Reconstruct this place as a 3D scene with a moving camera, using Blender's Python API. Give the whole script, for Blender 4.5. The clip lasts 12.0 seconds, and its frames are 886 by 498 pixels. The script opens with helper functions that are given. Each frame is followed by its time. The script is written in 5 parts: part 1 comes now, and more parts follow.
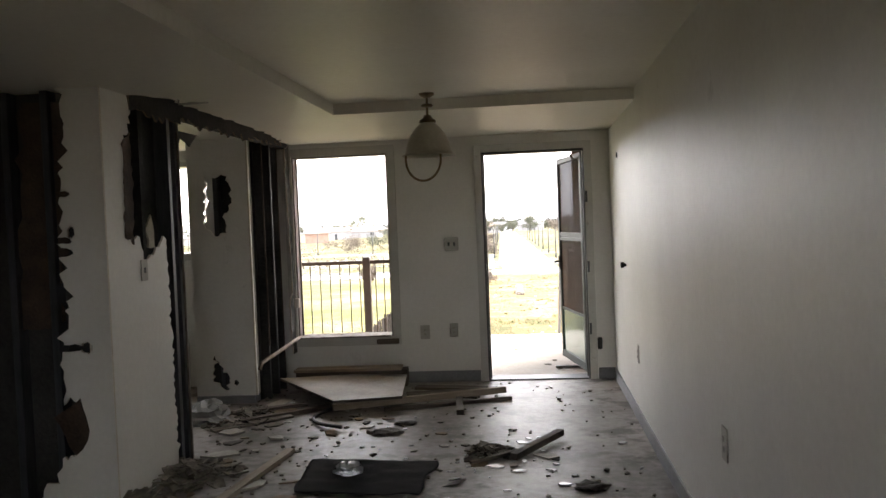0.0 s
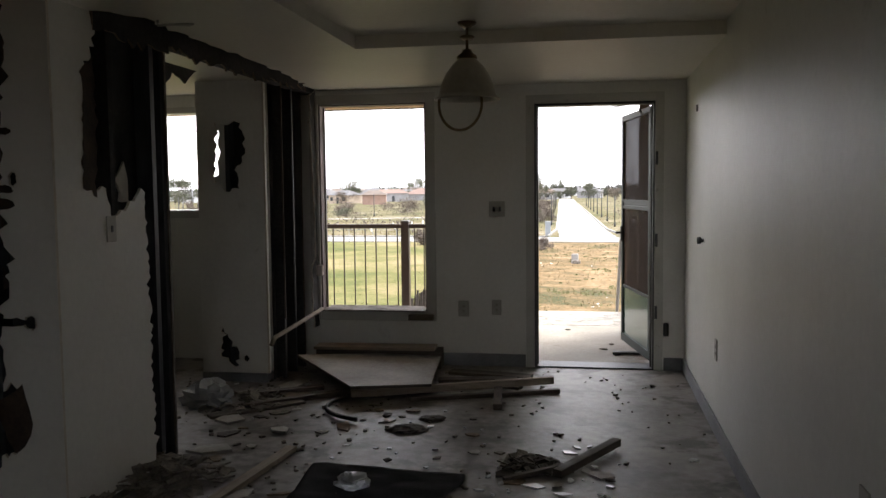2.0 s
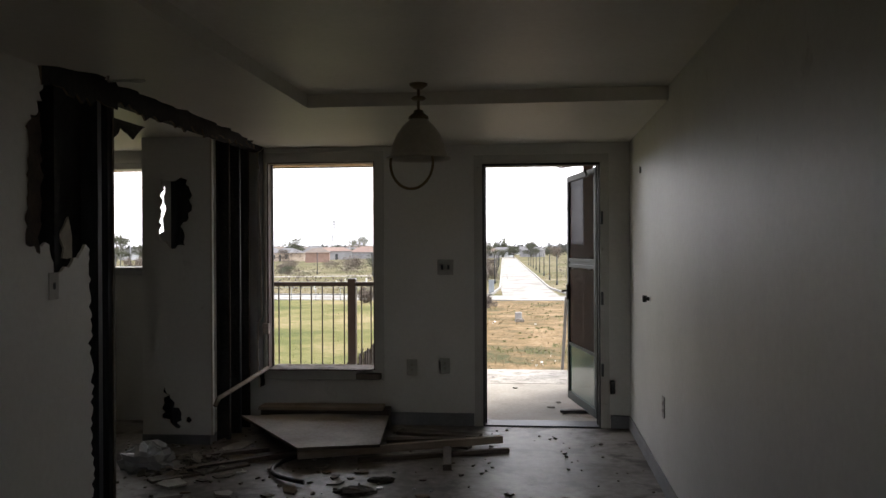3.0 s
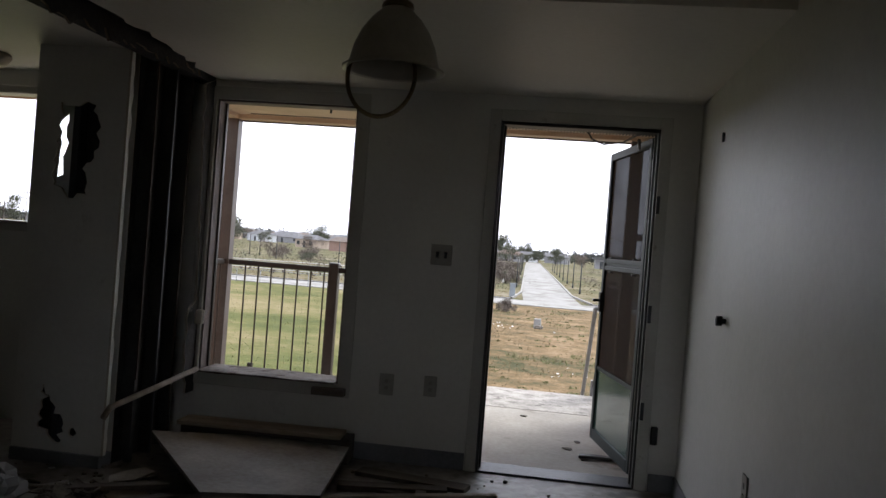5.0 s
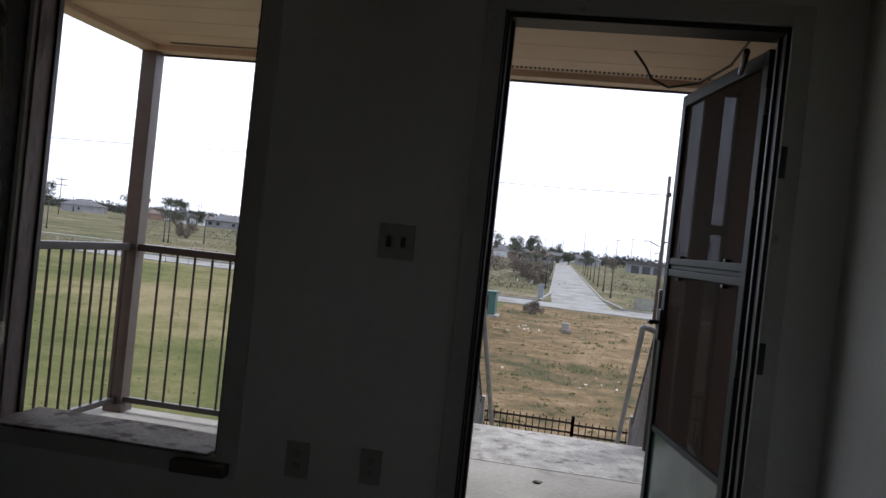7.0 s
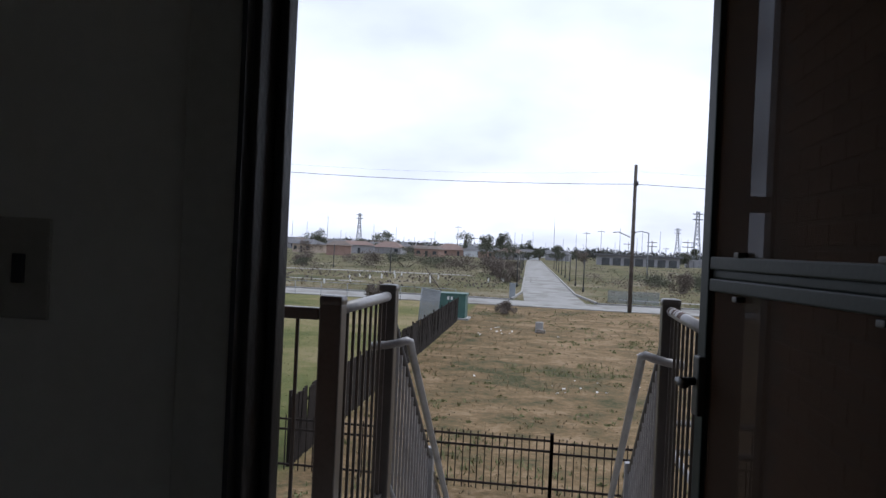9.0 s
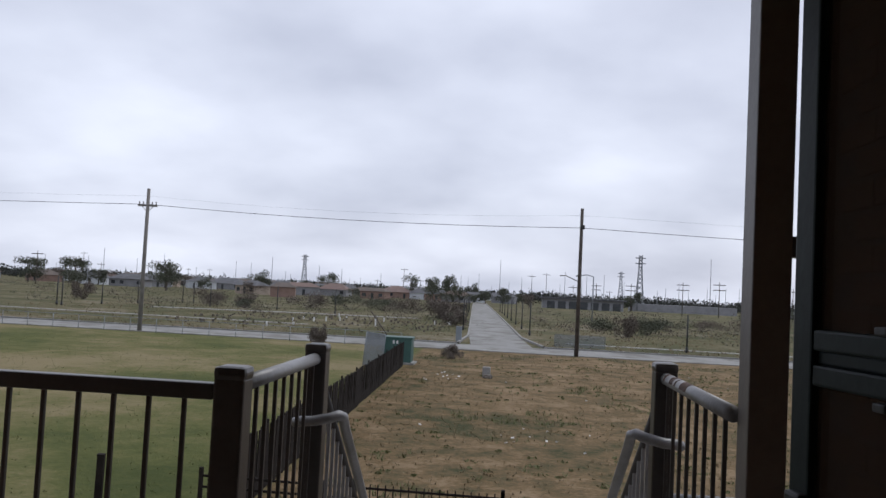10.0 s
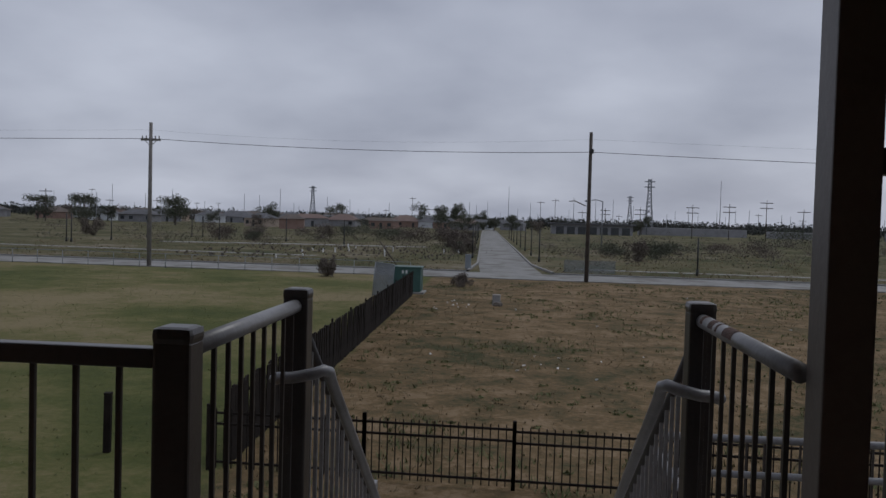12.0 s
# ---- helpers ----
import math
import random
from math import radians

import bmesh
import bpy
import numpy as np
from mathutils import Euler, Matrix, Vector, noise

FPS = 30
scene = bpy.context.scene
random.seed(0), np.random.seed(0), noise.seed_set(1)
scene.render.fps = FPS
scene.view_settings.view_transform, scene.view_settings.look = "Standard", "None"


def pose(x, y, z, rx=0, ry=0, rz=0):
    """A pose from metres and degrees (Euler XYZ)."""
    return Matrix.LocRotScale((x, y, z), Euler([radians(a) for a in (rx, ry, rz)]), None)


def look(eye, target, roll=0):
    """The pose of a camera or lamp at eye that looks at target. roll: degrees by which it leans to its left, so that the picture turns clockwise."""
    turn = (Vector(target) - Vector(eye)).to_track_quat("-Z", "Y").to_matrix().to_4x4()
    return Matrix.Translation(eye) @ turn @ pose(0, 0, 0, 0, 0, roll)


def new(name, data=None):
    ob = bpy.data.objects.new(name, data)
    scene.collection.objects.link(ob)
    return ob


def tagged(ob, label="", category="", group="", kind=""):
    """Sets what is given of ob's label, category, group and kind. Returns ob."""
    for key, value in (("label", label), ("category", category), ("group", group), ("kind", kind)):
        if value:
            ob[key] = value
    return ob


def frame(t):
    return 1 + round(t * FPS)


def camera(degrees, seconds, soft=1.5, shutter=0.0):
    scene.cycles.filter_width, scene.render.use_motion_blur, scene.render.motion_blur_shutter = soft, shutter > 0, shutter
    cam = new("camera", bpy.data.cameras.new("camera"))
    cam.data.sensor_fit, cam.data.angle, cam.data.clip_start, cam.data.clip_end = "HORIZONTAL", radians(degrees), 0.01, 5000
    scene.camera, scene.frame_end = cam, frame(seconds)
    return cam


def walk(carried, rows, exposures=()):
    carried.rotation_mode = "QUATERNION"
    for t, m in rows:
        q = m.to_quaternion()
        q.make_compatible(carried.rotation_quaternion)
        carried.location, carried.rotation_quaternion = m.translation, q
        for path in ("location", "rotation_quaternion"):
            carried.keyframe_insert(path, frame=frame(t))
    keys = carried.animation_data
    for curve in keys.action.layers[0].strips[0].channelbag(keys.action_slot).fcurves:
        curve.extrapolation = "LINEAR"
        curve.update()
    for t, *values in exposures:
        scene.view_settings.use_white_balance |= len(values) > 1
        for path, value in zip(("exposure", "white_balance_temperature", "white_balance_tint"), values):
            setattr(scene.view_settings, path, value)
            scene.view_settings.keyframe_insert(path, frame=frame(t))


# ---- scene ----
cam = camera(55.8, 12.0)

PATH = [
    (0, (0.425, -7.497, 1.428), (0.214, -5.509, 1.368), -2.3),
    (0.5, (0.417, -7.169, 1.423), (0.218, -5.186, 1.251), -3.7),
    (1, (0.351, -6.89, 1.417), (0.256, -4.895, 1.318), -0.3),
    (1.5, (0.378, -6.65, 1.4), (0.158, -4.666, 1.28), -0.8),
    (2, (0.424, -6.522, 1.4), (0.078, -4.557, 1.258), -0.6),
    (2.5, (0.4, -6.512, 1.406), (0.083, -4.539, 1.345), -0.7),
    (3, (0.386, -6.536, 1.399), (0.174, -4.548, 1.395), -0.3),
    (3.2, (0.422, -6.497, 1.389), (0.163, -4.515, 1.317), -0.2),
    (4.8, (0.435, -5.05, 1.295), (0.107, -3.078, 1.23), 4.0),
    (5, (0.378, -4.865, 1.301), (0.107, -2.883, 1.292), 4.4),
    (5.5, (0.331, -4.299, 1.306), (0.201, -2.303, 1.325), 5.4),
    (6, (0.339, -3.798, 1.283), (0.12, -1.81, 1.316), 2.9),
    (6.5, (0.344, -3.33, 1.292), (-0.001, -1.362, 1.197), 4.4),
    (6.7, (0.341, -3.106, 1.263), (0.005, -1.134, 1.244), 6.3),
    (8.3, (0.463, -1.517, 1.279), (0.148, 0.458, 1.264), 1.6),
    (8.5, (0.409, -1.318, 1.302), (0.162, 0.666, 1.364), 2.0),
    (9, (0.361, -0.917, 1.292), (0.088, 1.064, 1.284), 2.6),
    (9.5, (0.343, -0.493, 1.315), (-0.002, 1.476, 1.347), 2.6),
    (10, (0.267, -0.144, 1.324), (0.117, 1.847, 1.423), 2.9),
    (10.5, (0.245, 0.075, 1.355), (0.269, 2.074, 1.4), 2.6),
    (11, (0.281, 0.25, 1.359), (0.193, 2.243, 1.512), 1.9),
    (11.5, (0.29, 0.325, 1.347), (0.111, 2.315, 1.45), 1.3),
    (12, (0.269, 0.33, 1.343), (0.105, 2.322, 1.27), 1.6),
]
EXPOSURES = [(0, 4.1, 7300, 10), (0.6, 3.65, 7250, 10), (1.5, 3.15, 7100, 10), (2.5, 2.75, 7100, 10), (3.2, 2.5, 6900, 10), (5.0, 2.15, 6500, 10), (5.5, 1.9, 6400, 10), (6.5, 1.5, 6200, 10),
             (8.3, 1.3, 6100, 10), (8.6, 1.2, 6050, 10), (9.0, 1.05, 6000, 10), (9.5, 0.8, 6050, 10), (10.0, 0.55, 6200, 10), (10.5, 0.3, 6150, 10), (11.5, -0.15, 6100, 10), (12.0, -0.3, 6100, 10)]
walk(cam, [(t, look(eye, target, roll)) for t, eye, target, roll in PATH], EXPOSURES)

from mathutils.geometry import delaunay_2d_cdt

# ---- world and sun: an overcast winter day ----
world = bpy.data.worlds.new("overcast")
scene.world = world
world.use_nodes = True
wn, wl = world.node_tree.nodes, world.node_tree.links
wn.clear()
w_out = wn.new("ShaderNodeOutputWorld")
w_bg = wn.new("ShaderNodeBackground")
w_bg.inputs["Strength"].default_value = 0.1
w_sky = wn.new("ShaderNodeTexSky")
w_sky.sky_type = "NISHITA"
w_sky.sun_disc = False
w_sky.sun_elevation = radians(48)
w_sky.sun_rotation = radians(40)
w_sky.air_density, w_sky.dust_density = 1.0, 3.0
w_co = wn.new("ShaderNodeTexCoord")
w_sep = wn.new("ShaderNodeSeparateXYZ")
w_add = wn.new("ShaderNodeMath")
w_add.operation = "MAXIMUM"
w_add.inputs[1].default_value = 0.0
w_off = wn.new("ShaderNodeMath")
w_off.inputs[1].default_value = 0.3
w_dx, w_dy = wn.new("ShaderNodeMath"), wn.new("ShaderNodeMath")
w_dx.operation = w_dy.operation = "DIVIDE"
w_comb = wn.new("ShaderNodeCombineXYZ")
w_noise = wn.new("ShaderNodeTexNoise")
w_noise.inputs["Scale"].default_value = 1.3
w_noise.inputs["Detail"].default_value = 7
w_noise.inputs["Roughness"].default_value = 0.45
w_ramp = wn.new("ShaderNodeValToRGB")
w_ramp.color_ramp.elements[0].position = 0.36
w_ramp.color_ramp.elements[0].color = (3.95, 4.1, 4.8, 1)
w_ramp.color_ramp.elements[1].position = 0.66
w_ramp.color_ramp.elements[1].color = (6.3, 6.45, 7.15, 1)
w_mix = wn.new("ShaderNodeMixRGB")
w_mix.inputs[0].default_value = 0.93
wl.new(w_co.outputs["Generated"], w_sep.inputs[0])
wl.new(w_sep.outputs["Z"], w_add.inputs[0])
wl.new(w_add.outputs[0], w_off.inputs[0])
for axis, node in (("X", w_dx), ("Y", w_dy)):
    wl.new(w_sep.outputs[axis], node.inputs[0])
    wl.new(w_off.outputs[0], node.inputs[1])
    wl.new(node.outputs[0], w_comb.inputs[axis])
wl.new(w_comb.outputs[0], w_noise.inputs["Vector"])
wl.new(w_noise.outputs["Fac"], w_ramp.inputs[0])
wl.new(w_sky.outputs[0], w_mix.inputs[1])
wl.new(w_ramp.outputs[0], w_mix.inputs[2])
wl.new(w_mix.outputs[0], w_bg.inputs["Color"])
wl.new(w_bg.outputs[0], w_out.inputs[0])

sun = new("sun", bpy.data.lights.new("sun", "SUN"))
sun.data.energy, sun.data.angle, sun.data.color = 0.9, radians(25), (1, 0.97, 0.92)
sun.matrix_basis = look((0, 0, 60), (-25, -30, 0))


# ---- materials ----
def material(name, a, b=None, rough=0.7, metal=0.0, scale=8.0, fine=90.0, bump=0.15, low=0.35, high=0.65, spots=None, spot_scale=5.0, spot_low=0.62, stretch=(1, 1, 1)):
    """Two colours mixed at two scales, stains of a third, and a fine relief."""
    m = bpy.data.materials.new(name)
    m.use_nodes = True
    n, l = m.node_tree.nodes, m.node_tree.links
    bsdf = n["Principled BSDF"]
    co = n.new("ShaderNodeTexCoord")
    mp = n.new("ShaderNodeMapping")
    mp.inputs["Scale"].default_value = stretch
    l.new(co.outputs["Object"], mp.inputs[0])
    big, small = n.new("ShaderNodeTexNoise"), n.new("ShaderNodeTexNoise")
    for node, s in ((big, scale), (small, fine)):
        node.inputs["Scale"].default_value = s
        node.inputs["Detail"].default_value = 5
        l.new(mp.outputs[0], node.inputs["Vector"])
    mean = n.new("ShaderNodeMath")
    mean.operation = "MULTIPLY_ADD"
    mean.inputs[1].default_value = 0.35
    part = n.new("ShaderNodeMath")
    part.operation = "MULTIPLY"
    part.inputs[1].default_value = 0.65
    l.new(big.outputs["Fac"], part.inputs[0])
    l.new(small.outputs["Fac"], mean.inputs[0])
    l.new(part.outputs[0], mean.inputs[2])
    ramp = n.new("ShaderNodeValToRGB")
    ramp.color_ramp.elements[0].position, ramp.color_ramp.elements[1].position = low, high
    ramp.color_ramp.elements[0].color = (*a, 1)
    ramp.color_ramp.elements[1].color = (*(b or a), 1)
    l.new(mean.outputs[0], ramp.inputs[0])
    colour = ramp.outputs[0]
    if spots:
        sn = n.new("ShaderNodeTexNoise")
        sn.inputs["Scale"].default_value = spot_scale
        sn.inputs["Detail"].default_value = 8
        sn.inputs["Roughness"].default_value = 0.62
        l.new(mp.outputs[0], sn.inputs["Vector"])
        sr = n.new("ShaderNodeMapRange")
        sr.inputs["From Min"].default_value, sr.inputs["From Max"].default_value = spot_low, spot_low + 0.1
        l.new(sn.outputs["Fac"], sr.inputs["Value"])
        sm = n.new("ShaderNodeMixRGB")
        sm.inputs[2].default_value = (*spots, 1)
        l.new(sr.outputs[0], sm.inputs[0])
        l.new(colour, sm.inputs[1])
        colour = sm.outputs[0]
    l.new(colour, bsdf.inputs["Base Color"])
    bsdf.inputs["Roughness"].default_value = rough
    bsdf.inputs["Metallic"].default_value = metal
    if bump:
        bp = n.new("ShaderNodeBump")
        bp.inputs["Strength"].default_value = bump
        bp.inputs["Distance"].default_value = 0.01
        l.new(small.outputs["Fac"], bp.inputs["Height"])
        l.new(bp.outputs[0], bsdf.inputs["Normal"])
    return m


M_WALL = material("wall_paint", (0.7, 0.7, 0.66), (0.79, 0.79, 0.75), 0.46, scale=1.6, fine=35, bump=0.12, spots=(0.45, 0.44, 0.4), spot_scale=2.2, spot_low=0.66)
M_CEIL = material("ceiling_paint", (0.72, 0.7, 0.62), (0.81, 0.79, 0.71), 0.5, scale=1.2, fine=30, bump=0.1)
M_TRIM = material("trim_paint", (0.5, 0.5, 0.46), (0.6, 0.6, 0.56), 0.4, scale=3, fine=60, bump=0.1, spots=(0.25, 0.22, 0.18), spot_scale=9, spot_low=0.66)
M_SILL = material("dirty_sill", (0.12, 0.1, 0.085), (0.32, 0.29, 0.26), 0.85, scale=6, fine=50, bump=0.4, spots=(0.07, 0.045, 0.032), spot_scale=7, spot_low=0.5)
M_JAMB = material("worn_brown_jamb", (0.12, 0.095, 0.085), (0.24, 0.2, 0.185), 0.6, scale=5, fine=60, bump=0.2, spots=(0.07, 0.05, 0.042), spot_scale=6, spot_low=0.55, stretch=(1, 1, 0.3))
M_BASE = material("cove_base", (0.16, 0.17, 0.18), (0.25, 0.26, 0.27), 0.5, scale=4, fine=60)
M_PAPER = material("torn_gypsum", (0.55, 0.5, 0.42), (0.7, 0.66, 0.58), 0.9, scale=14, fine=120, bump=0.4)
M_BROWNPAPER = material("gypsum_paper", (0.16, 0.12, 0.085), (0.27, 0.21, 0.15), 0.9, scale=10, fine=90, bump=0.3)
M_MOULD = material("mouldy_paper", (0.035, 0.024, 0.019), (0.085, 0.058, 0.043), 0.9, scale=8, fine=60, bump=0.4)
# Near-black for wall and ceiling cavities; their shade is put into the colour.
M_CAVITYSHADE = material("cavity_shade", (0.012, 0.012, 0.013), (0.05, 0.048, 0.046), 0.85, scale=3.5, fine=40, bump=0.5)
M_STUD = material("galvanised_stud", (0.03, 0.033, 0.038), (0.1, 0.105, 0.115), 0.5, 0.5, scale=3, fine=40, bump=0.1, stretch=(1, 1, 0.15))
M_FLOOR = material("dusty_concrete", (0.11, 0.098, 0.084), (0.32, 0.298, 0.268), 0.5, scale=1.3, fine=16, bump=0.22, low=0.38, high=0.62, spots=(0.065, 0.055, 0.045), spot_scale=3.4, spot_low=0.52)
M_PORCH = material("porch_concrete", (0.24, 0.225, 0.2), (0.36, 0.345, 0.315), 0.85, scale=1.8, fine=30, bump=0.25, spots=(0.16, 0.14, 0.12), spot_scale=2.6, spot_low=0.6)
M_LANDING = material("worn_concrete", (0.2, 0.19, 0.175), (0.42, 0.4, 0.37), 0.9, scale=7, fine=45, bump=0.5, spots=(0.12, 0.11, 0.1), spot_scale=8, spot_low=0.55)
M_WOOD = material("raw_lumber", (0.2, 0.16, 0.12), (0.38, 0.32, 0.25), 0.75, scale=5, fine=60, bump=0.3, stretch=(0.25, 2, 2))
M_WOODDARK = material("dirty_lumber", (0.06, 0.05, 0.042), (0.15, 0.125, 0.1), 0.8, scale=5, fine=60, bump=0.3, stretch=(0.25, 2, 2))
M_BOARD = material("dirty_board", (0.27, 0.25, 0.22), (0.48, 0.46, 0.42), 0.7, scale=3, fine=40, bump=0.15, spots=(0.13, 0.11, 0.09), spot_scale=5, spot_low=0.6)
M_CLOTH = material("black_cloth", (0.008, 0.008, 0.009), (0.02, 0.02, 0.021), 0.95, scale=6, fine=150, bump=0.6)
M_CLOTH.node_tree.nodes["Principled BSDF"].inputs["Specular IOR Level"].default_value = 0.12
M_SHARD = material("white_shard", (0.6, 0.62, 0.62), (0.85, 0.86, 0.85), 0.25, scale=10, fine=60)
M_RUBBLE = material("rubble", (0.07, 0.06, 0.05), (0.3, 0.27, 0.23), 0.9, scale=12, fine=60, bump=0.4)
M_BROWNBITS = material("dark_bits", (0.035, 0.03, 0.026), (0.1, 0.085, 0.07), 0.85, scale=12, fine=60, bump=0.4)
M_BLACK = material("black_rubber", (0.01, 0.01, 0.01), (0.025, 0.025, 0.026), 0.5, scale=10, fine=80)
M_DOORFRAME = material("dark_green_metal", (0.007, 0.013, 0.014), (0.014, 0.024, 0.025), 0.5, 0.1, scale=6, fine=60, bump=0.05)
M_DOORFRAME.node_tree.nodes["Principled BSDF"].inputs["Specular IOR Level"].default_value = 0.2
M_STEEL = material("brown_painted_steel", (0.03, 0.026, 0.024), (0.05, 0.045, 0.042), 0.35, 0.1, scale=5, fine=60, bump=0.08, spots=(0.12, 0.06, 0.035), spot_scale=9, spot_low=0.7)
M_PIPE = material("faded_painted_pipe", (0.13, 0.128, 0.13), (0.21, 0.208, 0.21), 0.4, 0.1, scale=6, fine=60, bump=0.08, spots=(0.12, 0.045, 0.025), spot_scale=7, spot_low=0.7)
M_COL = material("column_paint", (0.075, 0.062, 0.055), (0.11, 0.093, 0.083), 0.45, scale=4, fine=50, bump=0.1)
M_SOFFIT = material("vinyl_soffit", (0.55, 0.45, 0.34), (0.65, 0.54, 0.42), 0.55, scale=2, fine=40, bump=0.05)
M_ROOF = material("roof_shingle", (0.05, 0.05, 0.05), (0.12, 0.115, 0.11), 0.9, scale=5, fine=50, bump=0.4)
M_GLASSLAMP = material("frosted_shade", (0.36, 0.33, 0.26), (0.46, 0.43, 0.35), 0.3, scale=6, fine=40, bump=0.02)
M_BRASS = material("tarnished_brass", (0.12, 0.085, 0.045), (0.25, 0.19, 0.11), 0.4, 0.8, scale=9, fine=60)
M_PLATE = material("wall_plate", (0.36, 0.35, 0.31), (0.44, 0.43, 0.39), 0.4, scale=9, fine=60, bump=0.03)
M_SLOT = material("plate_slot", (0.3, 0.29, 0.26), (0.36, 0.35, 0.31), 0.5, scale=9, fine=60, bump=0.03)
M_ASPHALT = material("old_concrete_road", (0.16, 0.157, 0.148), (0.25, 0.246, 0.234), 0.9, scale=0.35, fine=3, bump=0.2, spots=(0.13, 0.122, 0.108), spot_scale=0.45, spot_low=0.5)
M_KERB = material("kerb_concrete", (0.19, 0.185, 0.175), (0.28, 0.275, 0.262), 0.9, scale=1, fine=9)
M_POLE = material("pole_wood", (0.04, 0.032, 0.027), (0.09, 0.075, 0.063), 0.85, scale=2, fine=14)
M_POLEGREY = material("weathered_pole", (0.14, 0.13, 0.12), (0.22, 0.205, 0.19), 0.85, scale=2, fine=14)
M_WIRE = material("wire", (0.03, 0.03, 0.032), rough=0.6, bump=0)
M_GREENBOX = material("green_cabinet", (0.025, 0.075, 0.065), (0.04, 0.1, 0.085), 0.5, scale=2, fine=20)
M_TOWER = material("galvanised_tower", (0.2, 0.21, 0.23), (0.27, 0.28, 0.3), 0.5, 0.3, scale=1, fine=5)
M_FENCE = material("fence_slat", (0.01, 0.008, 0.007), (0.026, 0.021, 0.018), 0.85, scale=3, fine=30)
M_FENCE.node_tree.nodes["Principled BSDF"].inputs["Specular IOR Level"].default_value = 0.1
M_MESHGATE = material("galvanised_mesh", (0.17, 0.19, 0.21), (0.24, 0.265, 0.285), 0.6, 0.1, scale=1, fine=12)
M_LEAF = material("winter_foliage", (0.045, 0.052, 0.032), (0.085, 0.09, 0.058), 0.8, scale=0.9, fine=6)
M_WOODS = material("far_foliage", (0.022, 0.025, 0.021), (0.045, 0.048, 0.042), 0.9, scale=0.1, fine=1)
M_LEAFBROWN = material("dry_brush", (0.085, 0.068, 0.054), (0.14, 0.115, 0.095), 0.85, scale=0.9, fine=6)
M_BARK = material("bark", (0.05, 0.042, 0.036), (0.1, 0.085, 0.07), 0.9, scale=2, fine=14)
M_GRASSDRY = material("dry_grass", (0.13, 0.1, 0.055), (0.2, 0.155, 0.085), 0.85, scale=1.5, fine=10, bump=0)
M_GRASSGREEN = material("green_weed", (0.09, 0.1, 0.035), (0.14, 0.145, 0.06), 0.85, scale=1.5, fine=10, bump=0)
M_LITTER = material("litter", (0.5, 0.5, 0.5), (0.75, 0.75, 0.74), 0.6, scale=4, fine=20)


